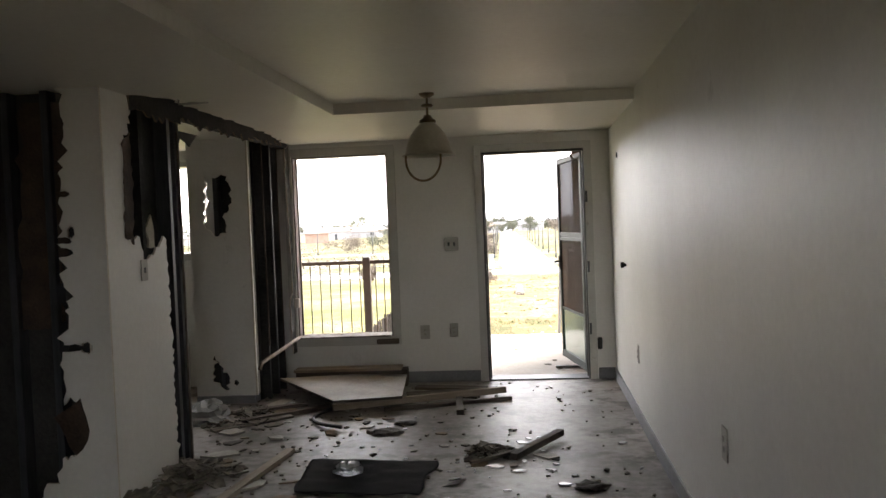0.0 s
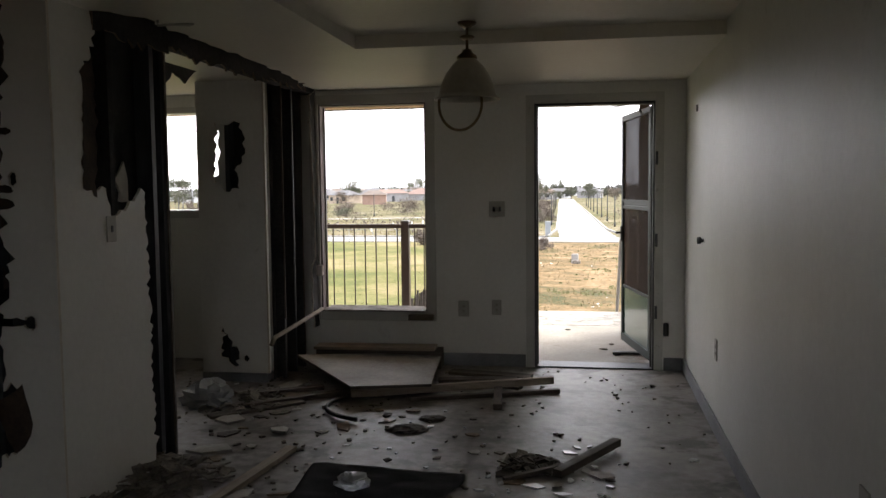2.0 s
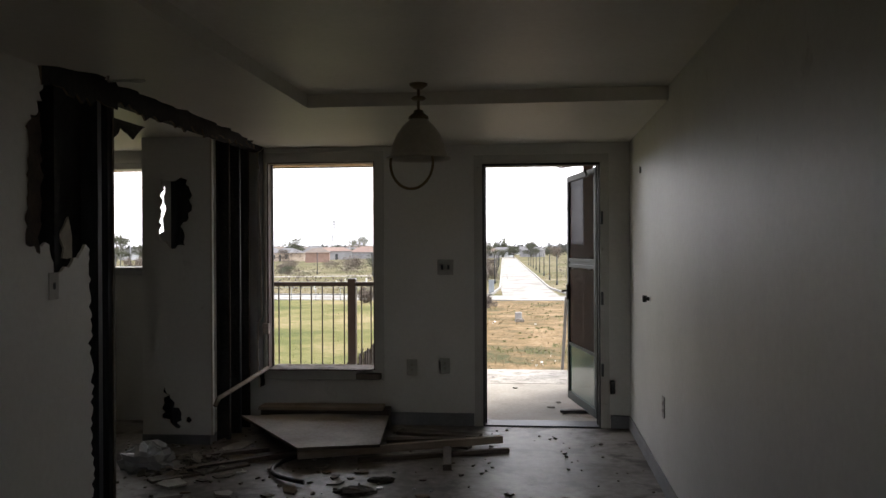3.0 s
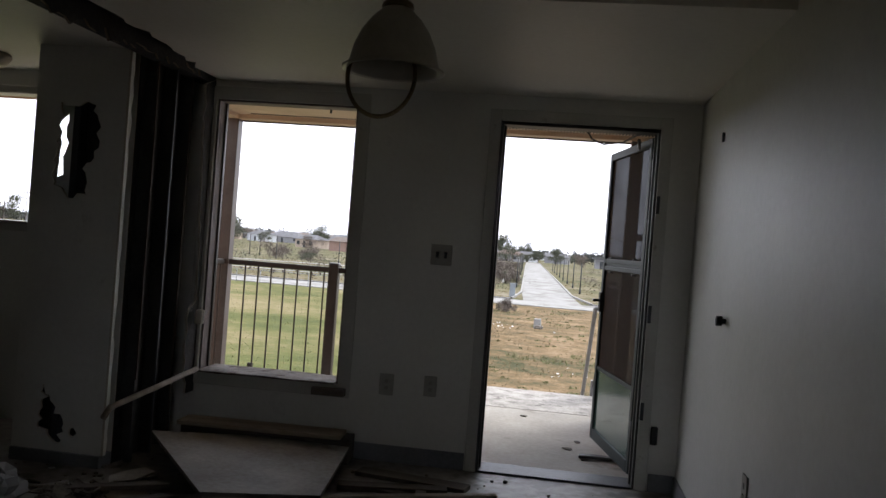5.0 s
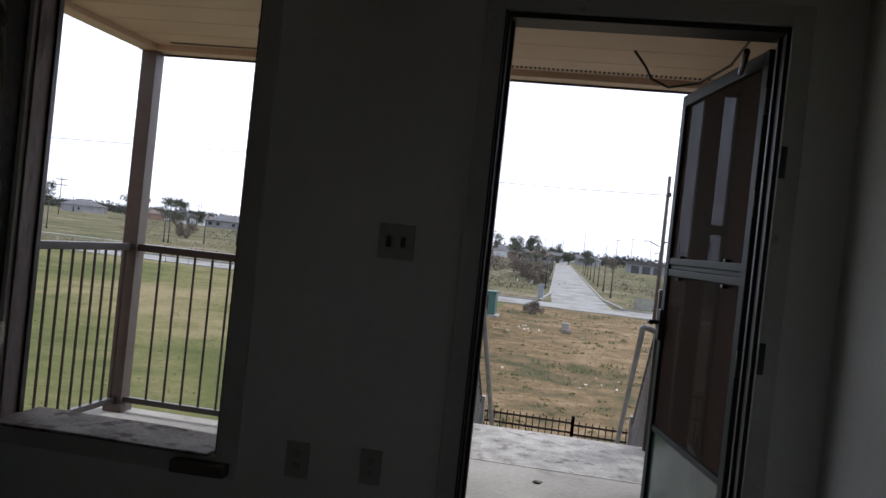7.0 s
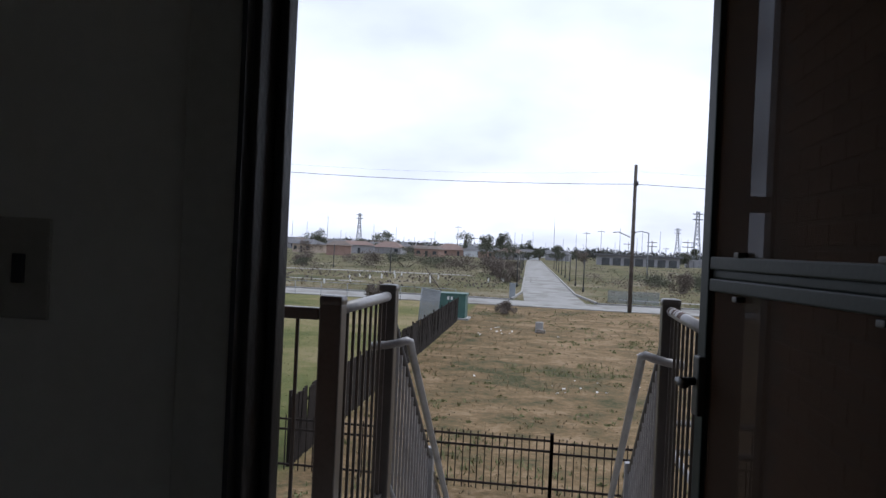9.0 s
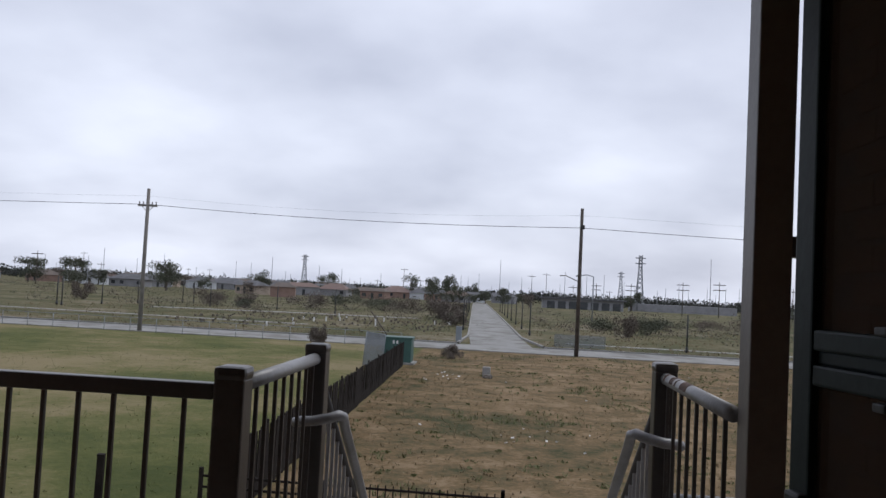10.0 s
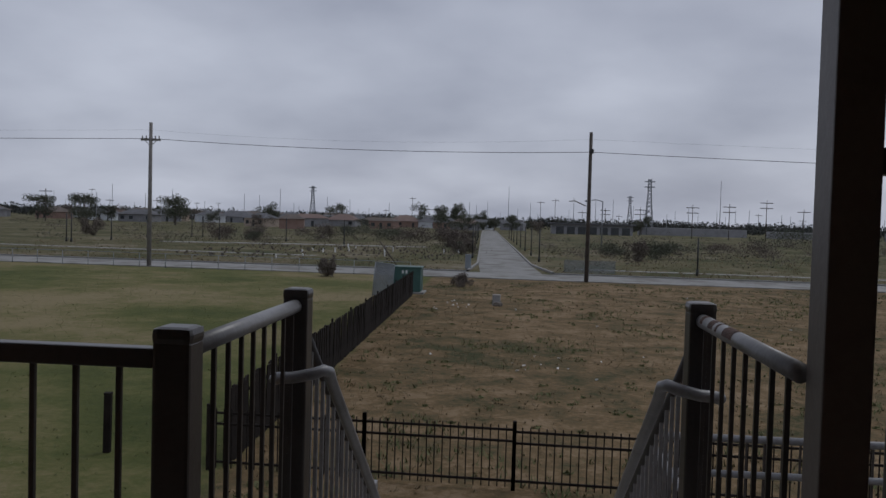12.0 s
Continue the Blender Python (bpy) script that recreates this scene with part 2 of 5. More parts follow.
def ground_material():
    """Green lawn on one side of the fence line, bare tan lot on the other, patchy scrub past the street."""
    m = bpy.data.materials.new("field")
    m.use_nodes = True
    n, l = m.node_tree.nodes, m.node_tree.links
    bsdf = n["Principled BSDF"]
    bsdf.inputs["Roughness"].default_value = 0.95
    bsdf.inputs["Specular IOR Level"].default_value = 0.1
    geo = n.new("ShaderNodeNewGeometry")
    sep = n.new("ShaderNodeSeparateXYZ")
    l.new(geo.outputs["Position"], sep.inputs[0])

    def tex(scale, detail=6, rough=0.6):
        t = n.new("ShaderNodeTexNoise")
        t.inputs["Scale"].default_value, t.inputs["Detail"].default_value, t.inputs["Roughness"].default_value = scale, detail, rough
        l.new(geo.outputs["Position"], t.inputs["Vector"])
        return t.outputs["Fac"]

    def ramp(fac, *stops):
        r = n.new("ShaderNodeValToRGB")
        e = r.color_ramp.elements
        while len(e) < len(stops):
            e.new(0.5)
        for el, (p, c) in zip(e, stops):
            el.position, el.color = p, (*c, 1)
        l.new(fac, r.inputs[0])
        return r.outputs[0]

    def math_node(op, a, b):
        x = n.new("ShaderNodeMath")
        x.operation = op
        for i, v in enumerate((a, b)):
            if isinstance(v, (int, float)):
                x.inputs[i].default_value = v
            else:
                l.new(v, x.inputs[i])
        return x.outputs[0]

    def mix(fac, a, b):
        x = n.new("ShaderNodeMixRGB")
        l.new(fac, x.inputs[0])
        l.new(a, x.inputs[1])
        l.new(b, x.inputs[2])
        return x.outputs[0]

    def mask(v, lo, hi):
        x = n.new("ShaderNodeMapRange")
        x.inputs["From Min"].default_value, x.inputs["From Max"].default_value = lo, hi
        l.new(v, x.inputs["Value"])
        return x.outputs[0]

    broad, mid, fine = tex(0.09, 5), tex(0.8, 8, 0.74), tex(7.0, 6, 0.7)
    both = math_node("ADD", math_node("MULTIPLY", mid, 0.6), math_node("MULTIPLY", fine, 0.4))
    lawn = ramp(math_node("ADD", math_node("MULTIPLY", broad, 0.6), math_node("MULTIPLY", both, 0.4)),
                (0.39, (0.05, 0.062, 0.018)), (0.46, (0.085, 0.092, 0.03)), (0.51, (0.13, 0.118, 0.05)), (0.57, (0.19, 0.155, 0.085)))
    patch = math_node("ADD", math_node("MULTIPLY", tex(0.2, 6, 0.6), 0.3), math_node("MULTIPLY", both, 0.7))
    lot = ramp(patch, (0.4, (0.045, 0.047, 0.02)), (0.45, (0.095, 0.074, 0.038)), (0.51, (0.142, 0.097, 0.05)), (0.58, (0.215, 0.155, 0.093)))
    scrub = ramp(math_node("ADD", math_node("MULTIPLY", broad, 0.45), math_node("MULTIPLY", mid, 0.55)),
                 (0.38, (0.035, 0.042, 0.017)), (0.46, (0.07, 0.072, 0.032)), (0.54, (0.12, 0.1, 0.055)), (0.62, (0.2, 0.18, 0.14)))
    side = math_node("ADD", sep.outputs["X"], math_node("MULTIPLY", sep.outputs["Y"], 0.022))
    c = mix(mask(math_node("ADD", side, math_node("MULTIPLY", mid, 0.5)), -4.0, -3.6), lawn, lot)
    c = mix(mask(sep.outputs["Y"], 64.0, 66.0), c, scrub)
    l.new(c, bsdf.inputs["Base Color"])
    bp = n.new("ShaderNodeBump")
    bp.inputs["Strength"].default_value, bp.inputs["Distance"].default_value = 0.6, 0.08
    l.new(fine, bp.inputs["Height"])
    l.new(bp.outputs[0], bsdf.inputs["Normal"])
    return m


def see_through(name, colour, clear, rough):
    """Dusty tinted screen or glass: part of the light goes straight through, the rest meets a glossy tinted sheet."""
    m = bpy.data.materials.new(name)
    m.use_nodes = True
    n, l = m.node_tree.nodes, m.node_tree.links
    bsdf = n["Principled BSDF"]
    bsdf.inputs["Base Color"].default_value = (*colour, 1)
    bsdf.inputs["Roughness"].default_value = rough
    tr = n.new("ShaderNodeBsdfTransparent")
    tr.inputs[0].default_value = (0.9, 0.92, 0.95, 1)
    mx = n.new("ShaderNodeMixShader")
    grain = n.new("ShaderNodeTexNoise")
    grain.inputs["Scale"].default_value = 4
    mr = n.new("ShaderNodeMapRange")
    mr.inputs["To Min"].default_value, mr.inputs["To Max"].default_value = clear - 0.08, clear + 0.08
    l.new(grain.outputs["Fac"], mr.inputs["Value"])
    l.new(mr.outputs[0], mx.inputs[0])
    l.new(bsdf.outputs[0], mx.inputs[1])
    l.new(tr.outputs[0], mx.inputs[2])
    l.new(mx.outputs[0], n["Material Output"].inputs[0])
    return m


def brick_material():
    m = material("tan_brick", (0.36, 0.19, 0.11), (0.46, 0.27, 0.17), 0.85, scale=5, fine=60, bump=0.3)
    return m


M_GROUND = ground_material()
M_SCREEN = see_through("brown_screen", (0.035, 0.022, 0.014), 0.2, 0.8)
M_SCREEN.node_tree.nodes["Principled BSDF"].inputs["Specular IOR Level"].default_value = 0.05
M_KICK = see_through("green_glass", (0.05, 0.1, 0.085), 0.2, 0.12)
M_BAG = see_through("clear_plastic", (0.6, 0.62, 0.63), 0.45, 0.15)
M_CHAIN = see_through("chain_link", (0.25, 0.27, 0.28), 0.72, 0.5)
M_BRICK = brick_material()


# ---- builders ----
def put(ob, parent):
    if parent:
        ob.parent = parent
        ob.matrix_parent_inverse = parent.matrix_basis.inverted()
    return ob


def from_bm(name, bm, mat, parent=None, smooth=False):
    me = bpy.data.meshes.new(name)
    bmesh.ops.recalc_face_normals(bm, faces=bm.faces[:])
    bm.to_mesh(me)
    bm.free()
    for m in mat if isinstance(mat, (list, tuple)) else (mat,):
        me.materials.append(m)
    if smooth:
        for p in me.polygons:
            p.use_smooth = True
    return put(new(name, me), parent)


def add_box(bm, lo, hi, m=None, index=0):
    vs = [bm.verts.new((x, y, z)) for x in (lo[0], hi[0]) for y in (lo[1], hi[1]) for z in (lo[2], hi[2])]
    fs = [bm.faces.new([vs[i] for i in f]) for f in ((0, 1, 3, 2), (4, 6, 7, 5), (0, 4, 5, 1), (2, 3, 7, 6), (0, 2, 6, 4), (1, 5, 7, 3))]
    for f in fs:
        f.material_index = index
    if m is not None:
        for v in vs:
            v.co = m @ v.co
    return vs, fs


def box(name, lo, hi, mat, parent=None, bevel=0.0, m=None, wobble=0.0):
    bm = bmesh.new()
    add_box(bm, lo, hi)
    if wobble:
        bmesh.ops.subdivide_edges(bm, edges=[e for e in bm.edges if e.calc_length() > 0.25], cuts=5, use_grid_fill=True)
        for v in bm.verts:
            v.co += noise.noise_vector(v.co * 4) * wobble
    if bevel:
        bmesh.ops.bevel(bm, geom=bm.edges[:], offset=bevel, segments=2, affect="EDGES", profile=0.6)
    if m is not None:
        bm.transform(m)
    return from_bm(name, bm, mat, parent)


def add_tube(bm, pts, r, sides=8, r_end=None):
    pts = [Vector(p) for p in pts]
    rings = []
    up = Vector((0, 0, 1))
    for i, p in enumerate(pts):
        d = (pts[min(i + 1, len(pts) - 1)] - pts[max(i - 1, 0)]).normalized()
        a = d.cross(up)
        if a.length < 0.05:
            a = d.cross(Vector((1, 0, 0)))
        a.normalize()
        b = d.cross(a)
        k = r if r_end is None else r + (r_end - r) * i / (len(pts) - 1)
        rings.append([bm.verts.new(p + (a * math.cos(s * 2 * math.pi / sides) + b * math.sin(s * 2 * math.pi / sides)) * k) for s in range(sides)])
    for q, s in zip(rings, rings[1:]):
        for i in range(sides):
            bm.faces.new((q[i], q[(i + 1) % sides], s[(i + 1) % sides], s[i]))
    bm.faces.new(rings[0])
    bm.faces.new(rings[-1][::-1])


def tube(name, pts, r, mat, parent=None, sides=10, r_end=None):
    bm = bmesh.new()
    add_tube(bm, pts, r, sides, r_end)
    return from_bm(name, bm, mat, parent, True)


def lathe(name, profile, mat, parent=None, sides=32, at=(0, 0, 0)):
    bm = bmesh.new()
    rings = [[bm.verts.new((at[0] + r * math.cos(2 * math.pi * s / sides), at[1] + r * math.sin(2 * math.pi * s / sides), at[2] + z)) for s in range(sides)] for r, z in profile]
    for q, s in zip(rings, rings[1:]):
        for i in range(sides):
            bm.faces.new((q[i], q[(i + 1) % sides], s[(i + 1) % sides], s[i]))
    return from_bm(name, bm, mat, parent, True)


def empty(name, x=0, y=0, z=0):
    ob = new(name)
    ob.matrix_basis = pose(x, y, z)
    return ob


def ragged(pts, amp, step, seed):
    """A polygon's outline with torn edges; corners marked with a third value 0 keep the edge to the next corner straight."""
    rnd = random.Random(seed)
    out = []
    for i, p in enumerate(pts):
        q = pts[(i + 1) % len(pts)]
        a, b = Vector(p[:2]), Vector(q[:2])
        out.append(a)
        if len(p) > 2 and p[2] == 0:
            continue
        k = max(1, int((b - a).length / step))
        nrm = Vector((b.y - a.y, a.x - b.x)).normalized()
        for j in range(1, k):
            out.append(a.lerp(b, (j + rnd.uniform(-0.3, 0.3)) / k) + nrm * rnd.gauss(0, amp))
    return out


def inside(p, poly):
    odd = False
    for i, a in enumerate(poly):
        b = poly[i - 1]
        if (a.y > p.y) != (b.y > p.y) and p.x < (b.x - a.x) * (p.y - a.y) / (b.y - a.y) + a.x:
            odd = not odd
    return odd


def sheet(name, outline, holes, thick, place, mat, edge_mat, parent=None):
    """A board with torn outline and holes. place maps (u, v, depth) to the world."""
    loops = [outline, *holes]
    pts, faces = [], []
    for lp in loops:
        faces.append(list(range(len(pts), len(pts) + len(lp))))
        pts += lp
    edges = [(f[i], f[(i + 1) % len(f)]) for f in faces for i in range(len(f))]
    v, _, tris, *_ = delaunay_2d_cdt(pts, edges, [], 0, 1e-5)
    keep = []
    for t in tris:
        c = sum((v[i] for i in t), Vector((0, 0))) / len(t)
        if inside(c, outline) and not any(inside(c, h) for h in holes):
            keep.append(t)
    bm = bmesh.new()
    front = [bm.verts.new(place(p.x, p.y, 0)) for p in v]
    back = [bm.verts.new(place(p.x, p.y, thick)) for p in v]
    count = {}
    for t in keep:
        bm.faces.new([front[i] for i in t])
        bm.faces.new([back[i] for i in reversed(t)])
        for i in range(len(t)):
            e = (t[i], t[(i + 1) % len(t)])
            count.setdefault(tuple(sorted(e)), []).append(e)
    for es in count.values():
        if len(es) == 1:
            a, b = es[0]
            f = bm.faces.new((front[b], front[a], back[a], back[b]))
            f.material_index = 1
    bmesh.ops.delete(bm, geom=[x for x in bm.verts if not x.link_faces], context="VERTS")
    return from_bm(name, bm, [mat, edge_mat], parent)


def wall_with_openings(name, x0, x1, z0, z1, y0, y1, openings, mat, parent=None):
    """A wall along x from x0 to x1 with rectangular openings (xa, xb, za, zb) through it."""
    bm = bmesh.new()
    xs = sorted({x0, x1, *(o[0] for o in openings), *(o[1] for o in openings)})
    zs = sorted({z0, z1, *(o[2] for o in openings), *(o[3] for o in openings)})
    for a, b in zip(xs, xs[1:]):
        for c, d in zip(zs, zs[1:]):
            mx, mz = (a + b) / 2, (c + d) / 2
            if not any(o[0] < mx < o[1] and o[2] < mz < o[3] for o in openings):
                add_box(bm, (a, y0, c), (b, y1, d))
    bmesh.ops.remove_doubles(bm, verts=bm.verts[:], dist=1e-5)
    inner = [f for f in bm.faces if sum(1 for g in bm.faces if g is not f and set(g.verts) == set(f.verts))]
    bmesh.ops.delete(bm, geom=inner, context="FACES")
    return from_bm(name, bm, mat, parent)


S = "structure"
GZ = -2.9          # ground
SOF, TRAY = 2.2, 2.275  # dropped and raised ceiling
LX, RX = -1.75, 1.13    # left partition, right wall

# ---- the room ----
tagged(box("floor", (-4.7, -9.2, -0.25), (1.13, 0.0, 0), M_FLOOR), "bare dusty concrete floor littered with debris", "floor", kind=S)
tagged(box("wall_right", (RX, -9.2, 0), (RX + 0.2, 0, 2.6), M_WALL), "smooth off-white painted wall with dull sheen", "wall", kind=S)
tagged(wall_with_openings("wall_back", -4.7, 1.33, 0, 2.6, -9.4, -9.2, [(0.05, 1.05, 0.7, 2.05)], M_WALL), "plain off-white painted wall with a wide window opening", "wall", kind=S)
tagged(box("wall_left", (-4.9, -9.4, 0), (-4.7, 0, 2.6), M_WALL), "plain off-white painted wall", "wall", kind=S)
openings = [(-1.735, -0.855, 0.425, 2.087), (0, 0.907, 0, 2.05), (-3.6, -2.4, 1.235, 2.05)]
front = tagged(wall_with_openings("wall_front", -4.9, 3.6, -0.25, 2.6, 0, 0.12, openings, M_WALL), "off-white painted front wall with window and door openings", "wall", kind=S)
outer = [(-1.80, -0.80, 0.40, 2.13), (-0.03, 0.937, -0.05, 2.08), (-3.6, -2.4, 1.235, 2.05)]
tagged(wall_with_openings("wall_facade", -4.9, 3.6, GZ, 2.6, 0.12, 0.22, outer, M_BRICK), "tan brick outer face of the front wall", "wall", kind=S)

bm = bmesh.new()
add_box(bm, (-4.7, -9.2, SOF), (LX - 0.13, 0, SOF + 0.02))
add_box(bm, (LX - 0.13, -9.2, SOF), (LX + 0.02, -3.1, SOF + 0.02))
add_box(bm, (LX + 0.02, -9.2, SOF), (-0.89, -3.1, SOF + 0.02))
add_box(bm, (LX + 0.22, -3.1, SOF), (-0.89, 0, SOF + 0.02))
add_box(bm, (-0.89, -1.86, SOF), (RX, 0, SOF + 0.02))
add_box(bm, (-0.89, -9.2, TRAY), (RX, -1.86, TRAY + 0.02))
add_box(bm, (-0.91, -9.2, SOF + 0.02), (-0.89, -1.86, TRAY + 0.02))
add_box(bm, (-0.91, -1.86, SOF + 0.02), (RX, -1.84, TRAY + 0.02))
tagged(from_bm("ceiling", bm, M_CEIL), "cream painted ceiling with a shallow raised tray", "ceiling", kind=S)
tagged(box("roof_deck", (-4.95, -9.5, 2.6), (3.6, 0.22, 2.75), M_ROOF), "dark shingled roof deck", "roof", kind=S)

tagged(box("foundation", (-4.9, -9.4, GZ), (1.33, 0.12, -0.25), M_BRICK), "tan brick foundation under the house", "wall", kind=S)
# cove base along the walls
tagged(box("baseboard_right", (RX - 0.012, -9.19, 0), (RX, -0.012, 0.1), M_BASE, bevel=0.004), "grey vinyl cove base", "baseboard", kind=S)
tagged(box("baseboard_front", (-1.74, -0.012, 0), (-0.07, 0, 0.1), M_BASE, bevel=0.004), "dark grey vinyl cove base", "baseboard", kind=S)
tagged(box("baseboard_corner", (0.98, -0.012, 0), (RX - 0.012, 0, 0.1), M_BASE, bevel=0.004), "dark grey vinyl cove base", "baseboard", kind=S)


def casing(name, x0, x1, z0, z1, w, sill, label):
    ob = empty(name, x0, 0, max(z0, 0))
    tagged(ob, label, "trim", kind=S)
    box("jamb", (x0 - w, -0.018, z0 if not sill else z0 - w), (x0, 0, z1 + w), M_TRIM, ob, 0.004)
    box("jamb", (x1, -0.018, z0 if not sill else z0 - w), (x1 + w, 0, z1 + w), M_TRIM, ob, 0.004)
    box("head", (x0, -0.018, z1), (x1, 0, z1 + w), M_TRIM, ob, 0.004)
    if sill:
        box("apron", (x0, -0.018, z0 - w), (x1, 0, z0), M_TRIM, ob, 0.004)
    return ob


trim = casing("door_trim", 0, 0.907, 0, 2.05, 0.065, False, "dull white painted door casing")
for a, b in ((0.0, 0.014), (0.893, 0.907)):
    box("liner", (a, 0.0, 0), (b, 0.13, 2.05), M_BLACK, trim, 0.003)
box("liner", (0.014, 0.0, 2.03), (0.893, 0.13, 2.05), M_BLACK, trim, 0.003)
for a, b in ((0.014, 0.026), (0.881, 0.893)):
    box("weatherstrip", (a, 0.06, 0), (b, 0.09, 2.03), M_BLACK, trim, 0.003)
box("edge_strip", (0.0, -0.022, 0.02), (0.006, 0.0, 2.05), M_STUD, trim)
box("threshold", (0.014, -0.01, 0.0), (0.893, 0.2, 0.012), M_STUD, trim, 0.004)
for z in (0.45, 1.0, 1.62):
    box("hinge_leaf", (0.908, -0.026, z - 0.05), (0.928, -0.018, z + 0.05), M_STUD, trim, 0.002)

wtrim = casing("window_trim", -1.735, -0.855, 0.425, 2.087, 0.075, True, "worn white window casing around an empty opening")
box("sill_board", (-1.721, -0.06, 0.428), (-0.869, 0.225, 0.44), M_SILL, wtrim, 0.004, wobble=0.006)
for a, b in ((-1.734, -1.722), (-0.868, -0.856)):
    box("reveal", (a, 0.0, 0.425), (b, 0.12, 2.087), M_JAMB, wtrim, 0.003)
box("reveal", (-1.722, 0.0, 2.075), (-0.868, 0.12, 2.087), M_JAMB, wtrim, 0.003)
box("track", (-1.722, 0.09, 0.44), (-1.712, 0.118, 2.075), M_STEEL, wtrim, 0.003)
box("broken_edge", (-1.0, -0.075, 0.36), (-0.80, -0.02, 0.405), M_WOODDARK, wtrim, 0.006, wobble=0.008)

w2 = casing("window_frame", -3.6, -2.4, 1.235, 2.05, 0.05, True, "white casing of a side-room window")
box("sill_board", (-3.598, -0.05, 1.238), (-2.402, 0.225, 1.25), M_TRIM, w2, 0.004)

# ---- torn left partition ----
part = empty("partition", LX, -2.9, 0)
tagged(part, "half-demolished drywall partition with exposed dark metal studs", "wall", kind=S)
hole_line = ragged([(-3.385, 0, 0), (-2.66, 0.0), (-2.68, 1.4), (-2.82, 1.36), (-2.92, 1.3), (-2.98, 1.28), (-3.02, 1.42), (-3.14, 1.42), (-3.17, 1.9), (-3.06, 2.13), (-3.1, SOF, 0), (-3.385, SOF, 0)], 0.012, 0.025, 3)
sheet("drywall", hole_line, [], 0.014, lambda u, v, d: (LX - d, u, v), M_WALL, M_PAPER, part)
paper = ragged([(-3.2, 1.42), (-3.1, 1.38), (-3.09, 2.0), (-3.17, 1.95)], 0.01, 0.025, 5)
sheet("torn_paper", paper, [], 0.003, lambda u, v, d: (LX + 0.006 - d, u, v), M_MOULD, M_BROWNPAPER, part)
strip = ragged([(-2.88, 1.36), (-2.8, 1.36), (-2.8, 1.46), (-2.83, 1.55), (-2.87, 1.5)], 0.01, 0.04, 8)
sheet("torn_flap", strip, [], 0.01, lambda u, v, d: (LX - 0.02 - d, u, v), M_PAPER, M_PAPER, part)
# Far board and backing are coloured near-black for the shaded depth of the hole.
sheet("drywall", ragged([(-3.37, 0, 0), (-2.5, 0), (-2.5, 1.2), (-3.0, 1.5), (-3.1, SOF, 0), (-3.37, SOF, 0)], 0.015, 0.06, 4), [], 0.014, lambda u, v, d: (LX - 0.12 - d, u, v), M_CAVITYSHADE, M_PAPER, part)
box("backing", (LX - 0.118, -3.38, 0.02), (LX - 0.112, -2.5, SOF), M_CAVITYSHADE, part)


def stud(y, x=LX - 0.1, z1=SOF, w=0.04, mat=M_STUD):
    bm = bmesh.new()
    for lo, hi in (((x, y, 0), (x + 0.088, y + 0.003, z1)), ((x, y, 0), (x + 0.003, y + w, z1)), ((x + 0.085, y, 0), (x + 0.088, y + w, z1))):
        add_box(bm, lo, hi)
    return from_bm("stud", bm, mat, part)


# Studs inside the hole take the cavity shade colour, the outer two stay metal.
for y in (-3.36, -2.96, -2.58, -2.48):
    stud(y, mat=M_STUD if y > -2.6 else M_CAVITYSHADE)
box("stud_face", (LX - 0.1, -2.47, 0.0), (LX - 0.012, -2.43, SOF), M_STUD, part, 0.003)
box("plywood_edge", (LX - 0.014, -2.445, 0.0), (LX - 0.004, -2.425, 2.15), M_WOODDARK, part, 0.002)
# Head track and torn strips carry the dark of the ceiling gap as colour.
box("head_track", (LX - 0.1, -3.1, SOF - 0.03), (LX - 0.01, 0, SOF + 0.06), M_CAVITYSHADE, part)
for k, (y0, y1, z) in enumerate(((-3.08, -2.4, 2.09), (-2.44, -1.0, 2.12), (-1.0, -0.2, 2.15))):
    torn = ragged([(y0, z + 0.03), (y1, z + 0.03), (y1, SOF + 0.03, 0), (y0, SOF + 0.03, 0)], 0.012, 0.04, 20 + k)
    sheet("torn_strip", torn, [], 0.012, lambda u, v, d: (LX + 0.005 - d, u, v), M_CAVITYSHADE, M_BROWNPAPER, part)
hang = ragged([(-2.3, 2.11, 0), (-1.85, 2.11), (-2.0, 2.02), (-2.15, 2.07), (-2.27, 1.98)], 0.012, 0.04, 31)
sheet("torn_strip", hang, [], 0.01, lambda u, v, d: (LX - 0.11 - d, u, v), M_CAVITYSHADE, M_CAVITYSHADE, part)

# return wall that faces the entrance side of the camera, torn open
ret = empty("return_wall", -2.0, -3.4, 0)
tagged(ret, "off-white drywall return with ragged holes over mouldy paper and shade-black backing", "wall", kind=S)
edge = ragged([(LX, 0, 0), (LX, SOF, 0), (-1.99, SOF), (-1.95, 1.95), (-2.0, 1.5), (-1.99, 1.1), (-2.02, 0.7), (-2.02, 0.3), (-2.2, 0.05), (-2.2, 0, 0)], 0.018, 0.035, 11)


def blob(u, v, ru, rv, seed):
    rnd = random.Random(seed)
    n = 16
    return [Vector((u + ru * math.cos(2 * math.pi * i / n) * rnd.uniform(0.7, 1.15), v + rv * math.sin(2 * math.pi * i / n) * rnd.uniform(0.7, 1.15))) for i in range(n)]


